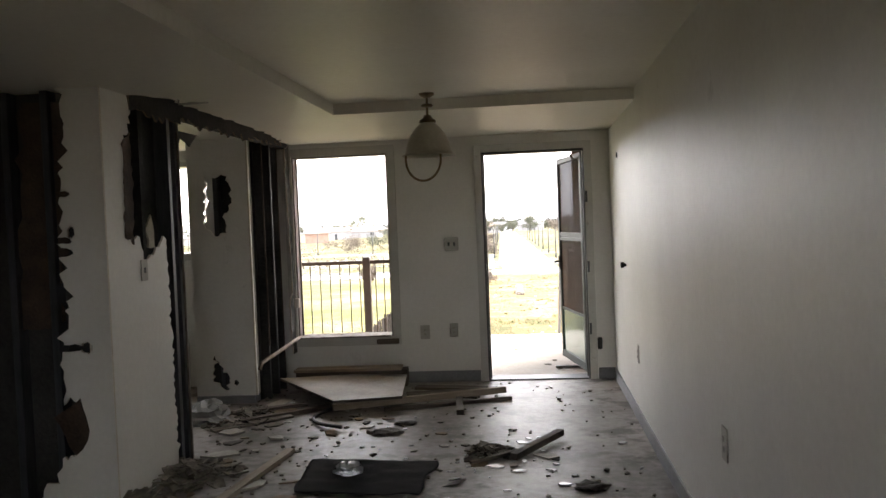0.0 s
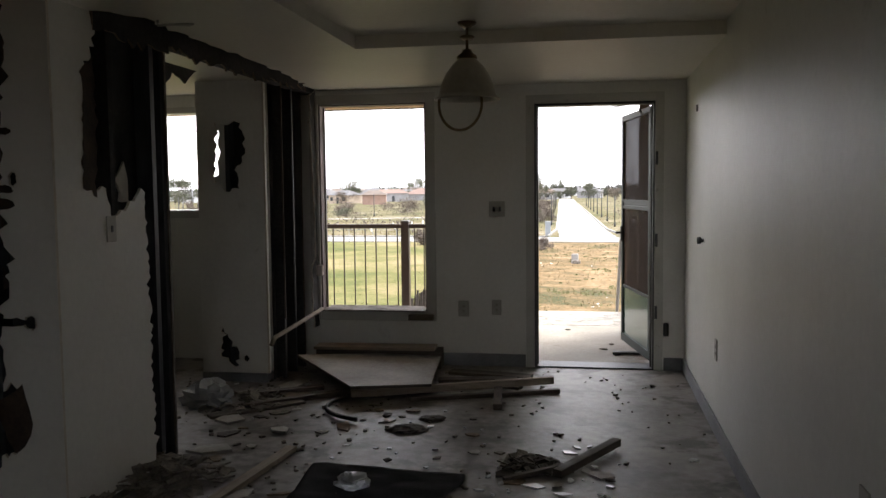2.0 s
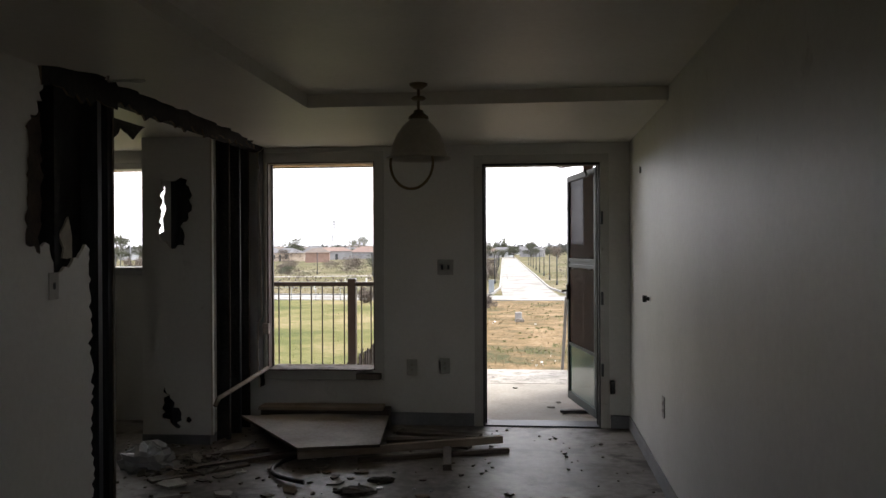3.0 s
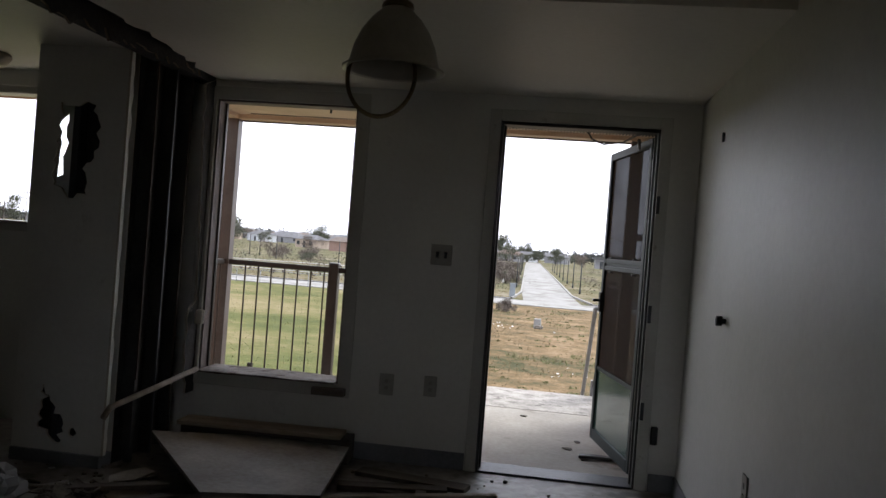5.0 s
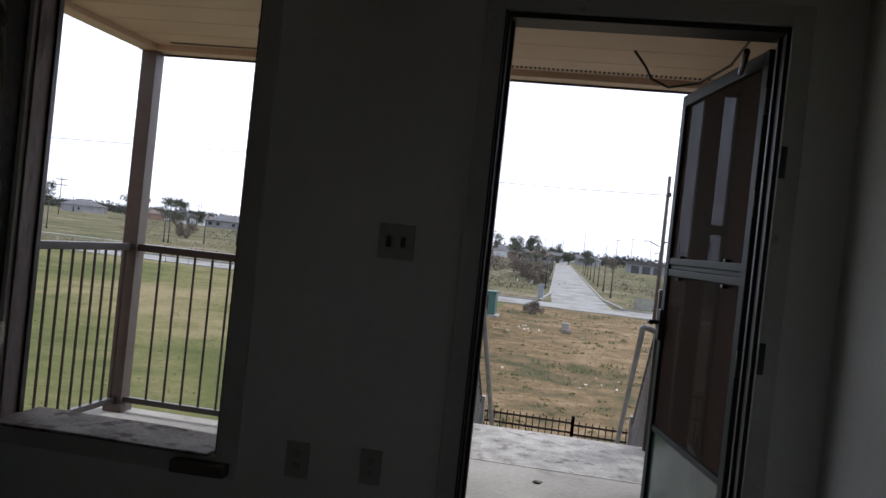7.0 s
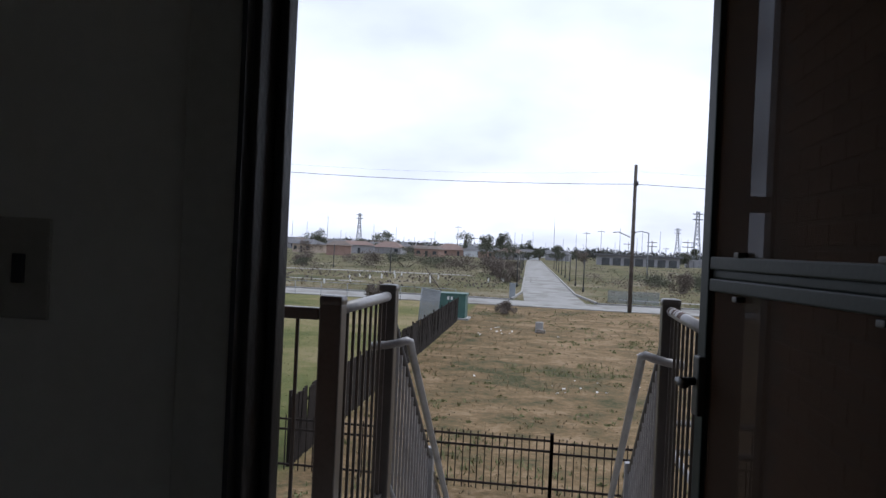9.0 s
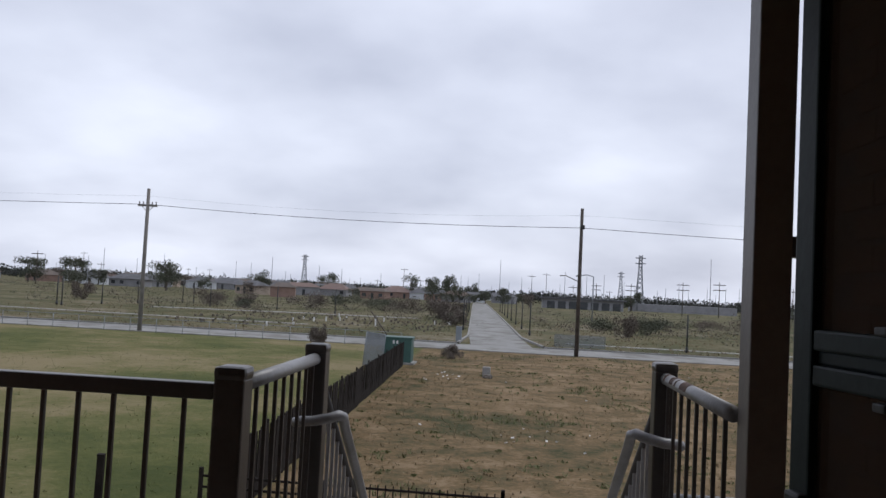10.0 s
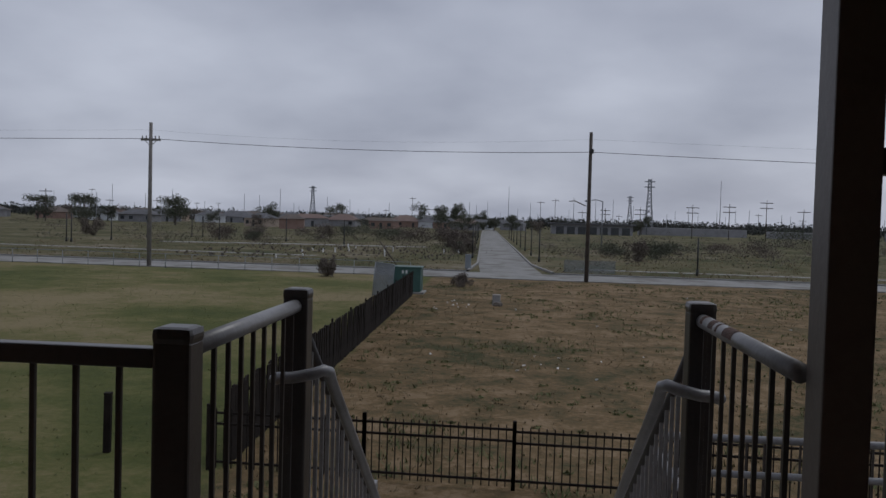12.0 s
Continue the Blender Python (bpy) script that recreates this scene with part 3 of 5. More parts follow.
sheet("drywall", edge, [blob(-1.98, 0.86, 0.09, 0.022, 1), blob(-1.885, 0.86, 0.035, 0.034, 7), blob(-1.99, 0.48, 0.06, 0.13, 2), blob(-1.99, 1.42, 0.06, 0.02, 3), blob(-1.94, 1.46, 0.02, 0.035, 5), blob(-1.98, 1.66, 0.055, 0.018, 4), blob(-1.99, 1.36, 0.07, 0.025, 8), blob(-1.99, 2.02, 0.05, 0.07, 9), blob(-2.0, 1.08, 0.03, 0.03, 10), blob(-2.02, 0.34, 0.05, 0.06, 12)], 0.014, lambda u, v, d: (u, -3.4 + d, v), M_WALL, M_PAPER, ret)
sheet("torn_paper", ragged([(-2.08, 0.5), (-1.93, 0.6), (-1.9, 0.38), (-1.97, 0.3)], 0.012, 0.05, 41), [], 0.003, lambda u, v, d: (u, -3.41 + d, v), M_MOULD, M_MOULD, ret)
# Shade behind the torn holes is painted as a near-black sheet.
box("backing", (-2.75, -3.3, 0.0), (LX - 0.13, -3.28, SOF), M_CAVITYSHADE, ret)
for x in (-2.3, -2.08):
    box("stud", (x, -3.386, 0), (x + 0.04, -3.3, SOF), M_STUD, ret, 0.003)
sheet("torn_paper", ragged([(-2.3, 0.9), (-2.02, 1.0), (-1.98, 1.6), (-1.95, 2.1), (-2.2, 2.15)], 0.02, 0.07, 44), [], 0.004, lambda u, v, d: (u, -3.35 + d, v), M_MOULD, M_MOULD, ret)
# Side of the recess, in the same painted shade.
box("dark_side", (-2.8, -9.2, 0), (-2.75, -3.28, SOF), M_CAVITYSHADE, ret)

tear = ragged([(LX + 0.22, -3.099, 0), (LX + 0.22, -0.001, 0), (LX + 0.02, -0.001, 0), (LX + 0.02, -0.25), (LX + 0.11, -0.9), (LX + 0.14, -1.8), (LX + 0.12, -2.4), (LX + 0.16, -2.9), (LX + 0.02, -3.099, 0)], 0.014, 0.07, 52)
sheet("torn_ceiling_board", tear, [], 0.018, lambda u, v, d: (u, v, SOF + 0.001 + d), M_CEIL, M_BROWNPAPER, part)
# Near-black board stands for the unlit space above the torn ceiling.
box("ceiling_cavity", (LX - 0.13, -3.1, SOF + 0.09), (LX + 0.23, -0.001, SOF + 0.11), M_CAVITYSHADE, part)

# stub wall inside the torn opening
stub = empty("stub_wall", -2.03, -1.0, 0)
tagged(stub, "narrow off-white drywall stub with two punched black holes", "wall", kind=S)
hole_a = ragged([(-2.15, 1.46), (-2.07, 1.4), (-1.97, 1.42), (-1.98, 1.58), (-1.92, 1.66), (-1.95, 1.87), (-2.05, 1.86), (-2.14, 1.88)], 0.014, 0.024, 12)
hole_b = ragged([(-2.14, 0.24), (-2.02, 0.17), (-2.0, 0.27), (-2.06, 0.36), (-2.12, 0.46), (-2.13, 0.36)], 0.012, 0.02, 13)
face = [Vector(p) for p in ((-2.275, 0.13), (-1.79, 0.13), (-1.79, 2.175), (-2.275, 2.175))]
sheet("drywall", face, [hole_a, hole_b, blob(-1.95, 0.23, 0.022, 0.022, 6)], 0.014, lambda u, v, d: (u, -1.045 + d, v), M_WALL, M_PAPER, stub)
far_hole = [Vector(p) for p in ((-2.205, 1.5), (-2.165, 1.52), (-2.155, 1.84), (-2.2, 1.8))]
sheet("drywall", face, [ragged([tuple(p) for p in far_hole], 0.008, 0.04, 14)], 0.014, lambda u, v, d: (u, -0.945 + d, v), M_WALL, M_PAPER, stub)
for x in (-2.075, -2.27):
    box("stud", (x, -1.031, 0.02), (x + 0.035, -0.945, 2.175), M_STUD, stub, 0.003)
# Boards added behind the punched holes, near-black to give their inner shade.
box("cavity_lining", (-2.04, -0.955, 0.13), (-1.82, -0.947, 2.17), M_CAVITYSHADE, stub)
box("cavity_lining", (-2.2, -0.955, 0.13), (-1.9, -0.947, 0.6), M_CAVITYSHADE, stub)
end = ragged([(-1.045, 0.13, 0), (-1.02, 0.13), (-1.015, 2.175, 0), (-1.045, 2.175, 0)], 0.006, 0.06, 15)
sheet("end_strip", end, [], 0.012, lambda u, v, d: (-1.778 - d, u, v), M_WALL, M_PAPER, stub)
box("cove_base", (-2.275, -1.06, 0.0), (-1.79, -0.93, 0.13), M_BASE, stub, 0.004)

shift = Matrix.Translation((0.4, -6.51, 1.406)) @ Matrix.Scale(1.0503, 4) @ Matrix.Translation((-0.4, 6.51, -1.406))
for ob in stub.children:
    ob.data.transform(shift)

# stripped stud bay beside the window
bay = empty("stud_bay", LX, -0.5, 0)
tagged(bay, "stripped stud bay with shade-black backing and thin metal studs", "wall", kind=S)
# Backing and studs hold the bay's shade in their near-black colour.
box("backing", (LX - 0.16, -0.66, 0), (LX - 0.145, 0, SOF), M_CAVITYSHADE, bay)
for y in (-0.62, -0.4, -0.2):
    box("stud", (LX - 0.14, y, 0), (LX - 0.07, y + 0.035, SOF), M_CAVITYSHADE, bay, 0.003)
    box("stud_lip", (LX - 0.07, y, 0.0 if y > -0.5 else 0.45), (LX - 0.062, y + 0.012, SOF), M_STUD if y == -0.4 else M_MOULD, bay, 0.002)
# Leftover board in the bay, its face in the same shade colour.
sheet("drywall", ragged([(-0.12, 0.3), (-0.17, 0.75), (-0.06, 0.9), (-0.1, 1.4), (-0.14, 2.15), (-0.005, SOF, 0), (-0.005, 0.3, 0)], 0.014, 0.06, 17), [], 0.014, lambda u, v, d: (LX - 0.005 - d, u, v), M_CAVITYSHADE, M_PAPER, bay)
flap = box("flap", (-1.745, -0.1, 0.72), (-1.69, -0.06, 0.8), M_PAPER, bay, 0.01, wobble=0.02)
tagged(tube("loose_conduit", [(-1.80, -0.95, 0.31), (-1.795, -0.9, 0.355), (-1.75, -0.5, 0.40), (-1.70, -0.1, 0.452)], 0.016, M_WOOD, sides=8), "pale bent strip of wood hanging from the window sill", "strip")

# ---- fixtures in the room ----
lamp = empty("pendant_lamp", -0.215, -2.1, TRAY)
tagged(lamp, "pendant lamp with frosted dome shade and loose hanging brass ring", "lamp")
lathe("canopy", [(0.0, 0), (0.05, -0.001), (0.048, -0.012), (0.02, -0.03), (0.0, -0.03)], M_BRASS, lamp, 24, (-0.215, -2.1, TRAY))
tube("stem", [(-0.215, -2.1, TRAY - 0.02), (-0.215, -2.1, 2.1)], 0.008, M_BRASS, lamp)
lathe("cap", [(0.0, 0.0), (0.022, -0.002), (0.03, -0.02), (0.052, -0.035), (0.055, -0.05), (0.0, -0.05)], M_BRASS, lamp, 24, (-0.215, -2.1, 2.135))
lathe("collar", [(0.0, 0.012), (0.03, 0.01), (0.042, 0.0), (0.03, -0.01), (0.0, -0.012)], M_BRASS, lamp, 24, (-0.215, -2.1, 2.195))
lathe("shade", [(0.028, 0.0), (0.05, -0.01), (0.084, -0.043), (0.115, -0.086), (0.138, -0.138), (0.15, -0.189), (0.158, -0.206), (0.174, -0.213), (0.173, -0.22), (0.15, -0.215), (0.142, -0.181), (0.131, -0.138), (0.109, -0.09), (0.078, -0.047), (0.045, -0.017), (0.025, -0.007)], M_GLASSLAMP, lamp, 40, (-0.215, -2.1, 2.09))
ring = [(-0.25 + 0.112 * math.cos(a), -2.12 + 0.03 * math.sin(a + 0.5), 1.85 + 0.14 * math.sin(a)) for a in np.linspace(0, 2 * math.pi, 41)]
tube("ring", ring, 0.0075, M_BRASS, lamp, 8)
tube("socket", [(-0.215, -2.1, 2.1), (-0.215, -2.1, 2.0)], 0.02, M_PLATE, lamp)

det = tube("ceiling_bracket", [(-1.56, -2.85, SOF), (-1.56, -2.85, SOF - 0.025), (-1.44, -2.88, SOF - 0.03), (-1.4, -2.82, SOF - 0.02), (-1.45, -2.76, SOF - 0.012), (-1.55, -2.74, SOF)], 0.006, M_PLATE, sides=6)
tagged(det, "bent pale wire bracket hanging from the ceiling", "bracket")
dome = lathe("ceiling_light", [(0.0, 0), (0.15, 0), (0.155, -0.02), (0.13, -0.06), (0.07, -0.085), (0.0, -0.09)], M_GLASSLAMP, None, 32, (-2.95, -0.5, SOF))
tagged(dome, "round frosted flush ceiling light, off", "lamp")


def plate(name, kind, x, z, w, h, holes, label, side=None):
    """A wall plate on the front wall at x, or on a side wall when side gives (wall x, y, facing)."""
    ob = box(name, (-w / 2, -0.007, -h / 2), (w / 2, 0, h / 2), M_PLATE, None, 0.003)
    for dx, dz, ww, hh in holes:
        box("opening", (dx - ww / 2, -0.011, dz - hh / 2), (dx + ww / 2, -0.006, dz + hh / 2), M_SLOT if kind == "outlet" else M_STUD, ob, 0.002)
    ob.matrix_basis = pose(x, 0, z) if side is None else pose(side[0], side[1], z, 0, 0, 90 * side[2])
    return tagged(ob, label, kind)


plate("switch_plate", "switch", -0.293, 1.243, 0.125, 0.12, [(-0.025, 0, 0.016, 0.035), (0.025, 0, 0.016, 0.035)], "double switch plate, off-white, switches missing")
plate("outlet_plate", "outlet", -0.562, 0.455, 0.085, 0.125, [(0, 0.02, 0.02, 0.02), (0, -0.02, 0.02, 0.02)], "off-white wall outlet plate under the window")
plate("outlet_plate", "outlet", -0.3, 0.468, 0.075, 0.12, [(0, 0.02, 0.02, 0.02), (0, -0.02, 0.02, 0.02)], "off-white wall outlet plate beside the door")
plate("outlet_plate", "outlet", RX, 0.48, 0.075, 0.12, [(0, 0.02, 0.02, 0.02), (0, -0.02, 0.02, 0.02)], "off-white outlet plate on the long wall", (RX, -1.65, -1))
plate("outlet_plate", "outlet", RX, 0.55, 0.08, 0.13, [(0, 0.02, 0.02, 0.02), (0, -0.02, 0.02, 0.02)], "wall-coloured outlet plate low on the long wall", (RX, -4.25, -1))
plate("switch_plate", "switch", LX, 1.235, 0.075, 0.12, [(0, 0, 0.016, 0.03)], "off-white switch plate below torn drywall", (LX, -2.995, 1))
tagged(box("bell_box", (0.975, -0.025, 0.265), (1.015, -0.002, 0.37), M_BLACK, None, 0.01), "small black box on the wall beside the door", "box")
stop = empty("door_stop", RX, -1.055, 1.062)
tagged(stop, "black round stop knob on the long wall", "stop")
tube("shaft", [(RX, -1.055, 1.062), (RX - 0.02, -1.055, 1.062)], 0.012, M_BLACK, stop)
tube("pad", [(RX - 0.016, -1.055, 1.062), (RX - 0.04, -1.055, 1.062)], 0.022, M_BLACK, stop, 16)
tagged(box("nail_hook", (RX - 0.012, -0.7, 1.9), (RX, -0.69, 1.945), M_STUD, None, 0.003), "small metal hook in the wall", "hook")

# ---- storm door, open outwards ----
storm = empty("storm_door", 0.885, 0.2, 0)
hx, hy, fx, fy = 0.9, 0.205, 0.716, 1.15
ang = math.degrees(math.atan2(fy - hy, fx - hx))
SW = math.hypot(fx - hx, fy - hy)
dm = pose(hx, hy, 0, 0, 0, ang)
tagged(storm, "dark green metal storm door with brown screens, open outwards", "door")
for lo, hi in (((0, -0.016, 0.03), (0.05, 0.016, 2.03)), ((SW - 0.05, -0.016, 0.03), (SW, 0.016, 2.03)), ((0.05, -0.016, 1.98), (SW - 0.05, 0.016, 2.03)), ((0.05, -0.016, 0.03), (SW - 0.05, 0.016, 0.1)), ((0.05, -0.014, 1.265), (SW - 0.05, 0.014, 1.295)), ((0.05, -0.014, 1.215), (SW - 0.05, 0.014, 1.245)), ((0.05, -0.012, 0.515), (SW - 0.05, 0.012, 0.54)), ((0.05, -0.006, 1.245), (SW - 0.05, 0.006, 1.265))):
    box("frame_rail", lo, hi, M_DOORFRAME, storm, 0.004, dm)
for lo, hi, mt in (((0.045, -0.003, 1.29), (SW - 0.045, 0.003, 1.985), M_SCREEN), ((0.045, -0.003, 0.535), (SW - 0.045, 0.003, 1.22), M_SCREEN), ((0.045, -0.003, 0.095), (SW - 0.045, 0.003, 0.52), M_KICK)):
    box("screen" if mt is M_SCREEN else "pane", lo, hi, mt, storm, 0, dm)
for a in (0.2, SW - 0.22):
    for z in (1.3, 1.205):
        box("clip", (a, -0.019, z - 0.006), (a + 0.025, 0.019, z + 0.006), M_BLACK, storm, 0.003, dm)
box("handle_plate", (SW - 0.05, -0.03, 0.92), (SW - 0.01, 0.03, 1.06), M_BLACK, storm, 0.006, dm)
tube("handle", [dm @ Vector((SW - 0.03, y, 1.0)) for y in (0.02, 0.07)] + [dm @ Vector((SW - 0.09, 0.075, 1.0))], 0.01, M_BLACK, storm, 8)
tube("closer", [(0.8, 0.14, 2.0), dm @ Vector((0.22, 0.03, 1.99))], 0.011, M_STEEL, storm)
for z in (0.3, 0.95, 1.5, 1.85):
    tube("hinge", [(0.892, 0.195, z - 0.045), (0.892, 0.195, z + 0.045)], 0.011, M_BLACK, storm)
tagged(box("metal_offcut", (0.62, 0.7, -0.026), (0.9, 0.76, -0.005), M_BLACK, None, 0.006, wobble=0.012), "dark bent scrap on the porch floor", "scrap")

# ---- porch ----
PZ = -0.03
tagged(box("porch_floor", (-2.62, 0.22, PZ - 0.2), (3.6, 2.24, PZ), M_PORCH), "stained grey concrete porch slab", "porch", kind=S)
tagged(box("landing", (-0.56, 2.24, PZ - 0.2), (1.0, 3.24, PZ + 0.003), M_LANDING), "rough worn concrete stair landing", "porch", kind=S)
tagged(box("porch_base", (-2.55, 0.3, GZ), (3.6, 2.14, PZ - 0.2), M_BRICK), "tan brick base under the porch", "wall", kind=S)
tagged(box("landing_base", (-0.5, 2.14, GZ), (0.94, 3.15, PZ - 0.2), M_PORCH), "concrete base under the landing", "wall", kind=S)

bm = bmesh.new()
N_STEP, RISE, RUN = 16, (PZ - GZ) / 16, 0.25
for i in range(N_STEP - 1):
    add_box(bm, (-0.5, 3.24 + i * RUN, GZ), (0.94, 3.24 + (i + 1) * RUN + 0.02, PZ - (i + 1) * RISE - 0.001 * i))
tagged(from_bm("stairs", bm, M_PORCH), "concrete steps going down to the yard", "stairs", kind=S)

pr = empty("porch_roof", 0.5, 1.2, 2.26)
tagged(pr, "porch roof with beige vinyl soffit and beam", "roof", kind=S)
for k in range(6):
    y0 = 0.22 + k * 0.31
    box("soffit_panel", (-2.62, y0 + 0.002, 2.3), (3.6, y0 + 0.306, 2.32), M_SOFFIT, pr, 0.003)
box("beam", (-2.56, 2.075, 2.262), (3.6, 2.19, 2.5), M_SOFFIT, pr, 0.006)
box("beam", (-2.56, 0.22, 2.265), (-2.44, 2.075, 2.5), M_SOFFIT, pr, 0.006)
box("drip_edge", (-2.58, 2.185, 2.25), (3.6, 2.2, 2.29), M_STEEL, pr, 0.003)
box("roof_sheet", (-2.75, 0.1, 2.5), (3.6, 2.35, 2.62), M_ROOF, pr)
bm = bmesh.new()
for i in range(150):
    add_box(bm, (-2.3 + i * 0.026, 1.98, 2.296), (-2.287 + i * 0.026, 2.02, 2.301))
tagged(from_bm("vent_slot", bm, M_BLACK, pr), kind="stuff")
wire = tube("hanging_cable", [(0.47, 1.45, 2.3), (0.53, 1.5, 2.24), (0.57, 1.56, 2.19), (0.66, 1.6, 2.16), (0.8, 1.5, 2.17), (0.9, 1.2, 2.2), (0.93, 0.6, 2.25), (0.93, 0.23, 2.3)], 0.007, M_BLACK, sides=6)
tagged(wire, "black loose cable hanging from the porch soffit", "cable")
tagged(tube("cable_stub", [(-1.33, 1.08, 2.31), (-1.33, 1.08, 2.26), (-1.34, 1.09, 2.2)], 0.009, M_BLACK, sides=6), "short black cable stub hanging from the soffit", "cable")


def column(x, y, w, label):
    ob = box("porch_column", (-w / 2, -w / 2, PZ), (w / 2, w / 2, 2.262), M_COL, None, 0.005)
    box("foot", (-w / 2 - 0.015, -w / 2 - 0.015, PZ), (w / 2 + 0.015, w / 2 + 0.015, PZ + 0.05), M_COL, ob, 0.004)
    ob.matrix_basis = pose(x, y, 0)
    return tagged(ob, label, "column", "porch columns")


column(-2.49, 2.13, 0.1, "slim brown-painted square porch corner column")
column(0.9575, 2.13, 0.1, "brown-painted square porch column beside the stairs")
wing = box("wall_wing", (1.098, 0.22, PZ), (1.2, 2.185, 2.3), M_KERB)
tagged(wing, "tan brick wing wall at the end of the porch", "wall", kind=S)
box("end_post", (1.083, 2.1, PZ), (1.21, 2.195, 2.262), M_COL, wing, 0.004)
link = box("link_block", (1.008, 2.1, 1.457), (1.083, 2.16, 1.512), M_STEEL, None, 0.004)
tagged(link, "small dark steel tie between column and brick wall", "bracket")


def guard(name, a, b, z0, z1, posts, label, pipe=True, spacing=0.105, tail=None, post_w=0.085):
    """A steel guard from a to b: top rail at z1 (round pipe or flat bar), bottom rail, thin balusters, square capped posts."""
    a, b = Vector((*a, 0)), Vector((*b, 0))
    ob = empty(name, *a[:2], z0)
    tagged(ob, label, "railing")
    L = (b - a).length
    m = Matrix.Translation(a) @ Matrix.Rotation(math.atan2(b.y - a.y, b.x - a.x), 4, "Z")
    if pipe:
        tube("top_rail", [m @ Vector((0, 0, z1 - 0.03)), m @ Vector((L * 0.5, 0, z1 - 0.03)), m @ Vector((L, 0, z1 - 0.03))], 0.0235, M_PIPE, ob, 14)
    else:
        box("top_rail", (0, -0.022, z1 - 0.045), (L, 0.022, z1), M_STEEL, ob, 0.005, m)
    box("bottom_rail", (0, -0.018, z0 + 0.06), (L, 0.018, z0 + 0.095), M_STEEL, ob, 0.004, m)
    n = int(L / spacing)
    first = None
    for i in range(1, n + 1):
        along = L * (i - 0.35) / n if tail is None else L - tail - (i - 1) * spacing
        p = m @ Vector((along, 0, 0))
        if along < 0.02 or L - along < 0.03:
            continue
        if first is None:
            first = box("baluster", (-0.0062, -0.0062, 0), (0.0062, 0.0062, z1 - 0.045 - z0 - 0.09), M_STEEL, ob, 0.002)
            bal = first
        else:
            bal = new("baluster", first.data)
            put(bal, ob)
        bal.matrix_basis = pose(p.x, p.y, z0 + 0.09)
    for x, y, h in posts:
        w = post_w / 2
        box("post", (x - w, y - w, z0), (x + w, y + w, z0 + h - 0.02), M_STEEL, ob, 0.008)
        box("cap", (x - w - 0.003, y - w - 0.003, z0 + h - 0.03), (x + w + 0.003, y + w + 0.003, z0 + h + 0.01), M_STEEL, ob, 0.016)
    return ob


guard("porch_railing", (-2.44, 2.12), (-1.54, 2.12), PZ, 1.04, [], "dark brown steel porch railing with thin balusters", False, 0.118, 0.046)
guard("porch_railing", (-1.46, 2.12), (-0.51, 2.12), PZ, 1.04, [(-1.5, 2.12, 1.1)], "dark brown steel porch railing with thin balusters", False, 0.1006, 0.085)
guard("porch_railing", (-2.49, 0.25), (-2.49, 2.08), PZ, 1.04, [], "dark brown steel side railing of the porch", False)
guard("landing_railing", (-0.46, 2.17), (-0.46, 3.12), PZ, 1.06, [(-0.46, 2.12, 1.11), (-0.46, 3.16, 1.11)], "steel landing railing with faded round pipe and capped posts")
rusty = guard("landing_railing", (0.9, 2.19), (0.9, 3.12), PZ, 1.06, [(0.9, 3.16, 1.11)], "steel landing railing with rusty faded round pipe")
guard("porch_railing", (1.21, 2.12), (3.5, 2.12), PZ, 1.04, [], "dark brown steel porch railing with thin balusters", False)

M_RUST = material("rust_patch", (0.035, 0.02, 0.016), (0.1, 0.05, 0.035), 0.9, scale=20, fine=120, bump=0.5)
for y, w in ((3.05, 0.018), (2.93, 0.03), (2.86, 0.012), (2.74, 0.045), (2.69, 0.01)):
    bm = bmesh.new()
    add_tube(bm, [(0.9, y - w, 1.03), (0.9, y, 1.03), (0.9, y + w, 1.03)], 0.0242, 14)
    bmesh.ops.delete(bm, geom=[v for v in bm.verts if v.co.z < 1.022 + 0.012 * noise.noise(v.co * 40)], context="VERTS")
    from_bm("rust_scale", bm, M_RUST, rusty, True)
SLOPE = RISE / RUN


def stair_rail(x, side, label):
    """Sloped stair railing with a handrail that hooks round the landing post."""
    ob = empty("stair_railing", x, 3.2, PZ)
    tagged(ob, label, "railing")
    inner = x - side * 0.13
    y1 = 7.05
    zt = lambda y: 0.815 - SLOPE * (y - 3.07)
    zg = lambda y: 1.0 - SLOPE * (y - 3.16)
    hook = [(x + side * 0.05, 3.085, 0.785), (x + side * 0.05, 3.065, 0.790), (x + side * 0.035, 3.055, 0.795), (x - side * 0.02, 3.050, 0.800), (inner + side * 0.04, 3.045, 0.817), (inner + side * 0.012, 3.055, 0.827), (inner, 3.085, 0.817)]
    tube("handrail", hook + [(inner, y, zt(y)) for y in (3.15, 3.4, 4.0, 5.0, 6.0, y1)], 0.02, M_PIPE, ob, 12)
    tube("guard_rail", [(x, y, zg(y)) for y in (3.19, 5.0, y1)], 0.018, M_STEEL, ob, 8)
    tube("lower_rail", [(x, y, zg(y) - 0.82) for y in (3.22, 5.0, y1)], 0.014, M_PIPE, ob, 8)
    first = None
    for i in range(36):
        y = 3.26 + i * 0.105
        bal = new("baluster", first.data) if first else box("baluster", (-0.0075, -0.0075, -0.82), (0.0075, 0.0075, -0.01), M_PIPE, None, 0.002)
        first = first or bal
        put(bal, ob)
        bal.matrix_basis = pose(x, y, zg(y))
    for y, z1 in ((4.8, -0.1), (7.0, -1.7)):
        foot = PZ - (int((y - 3.24) / RUN) + 1) * RISE
        if y > 6.98:
            foot = GZ
        box("post", (x - 0.035, y - 0.035, foot), (x + 0.035, y + 0.035, z1), M_PIPE, ob, 0.006)
        tube("bracket", [(x, y, zt(y) - 0.06), (inner, y, zt(y) - 0.02)], 0.01, M_PIPE, ob, 6)
    return ob


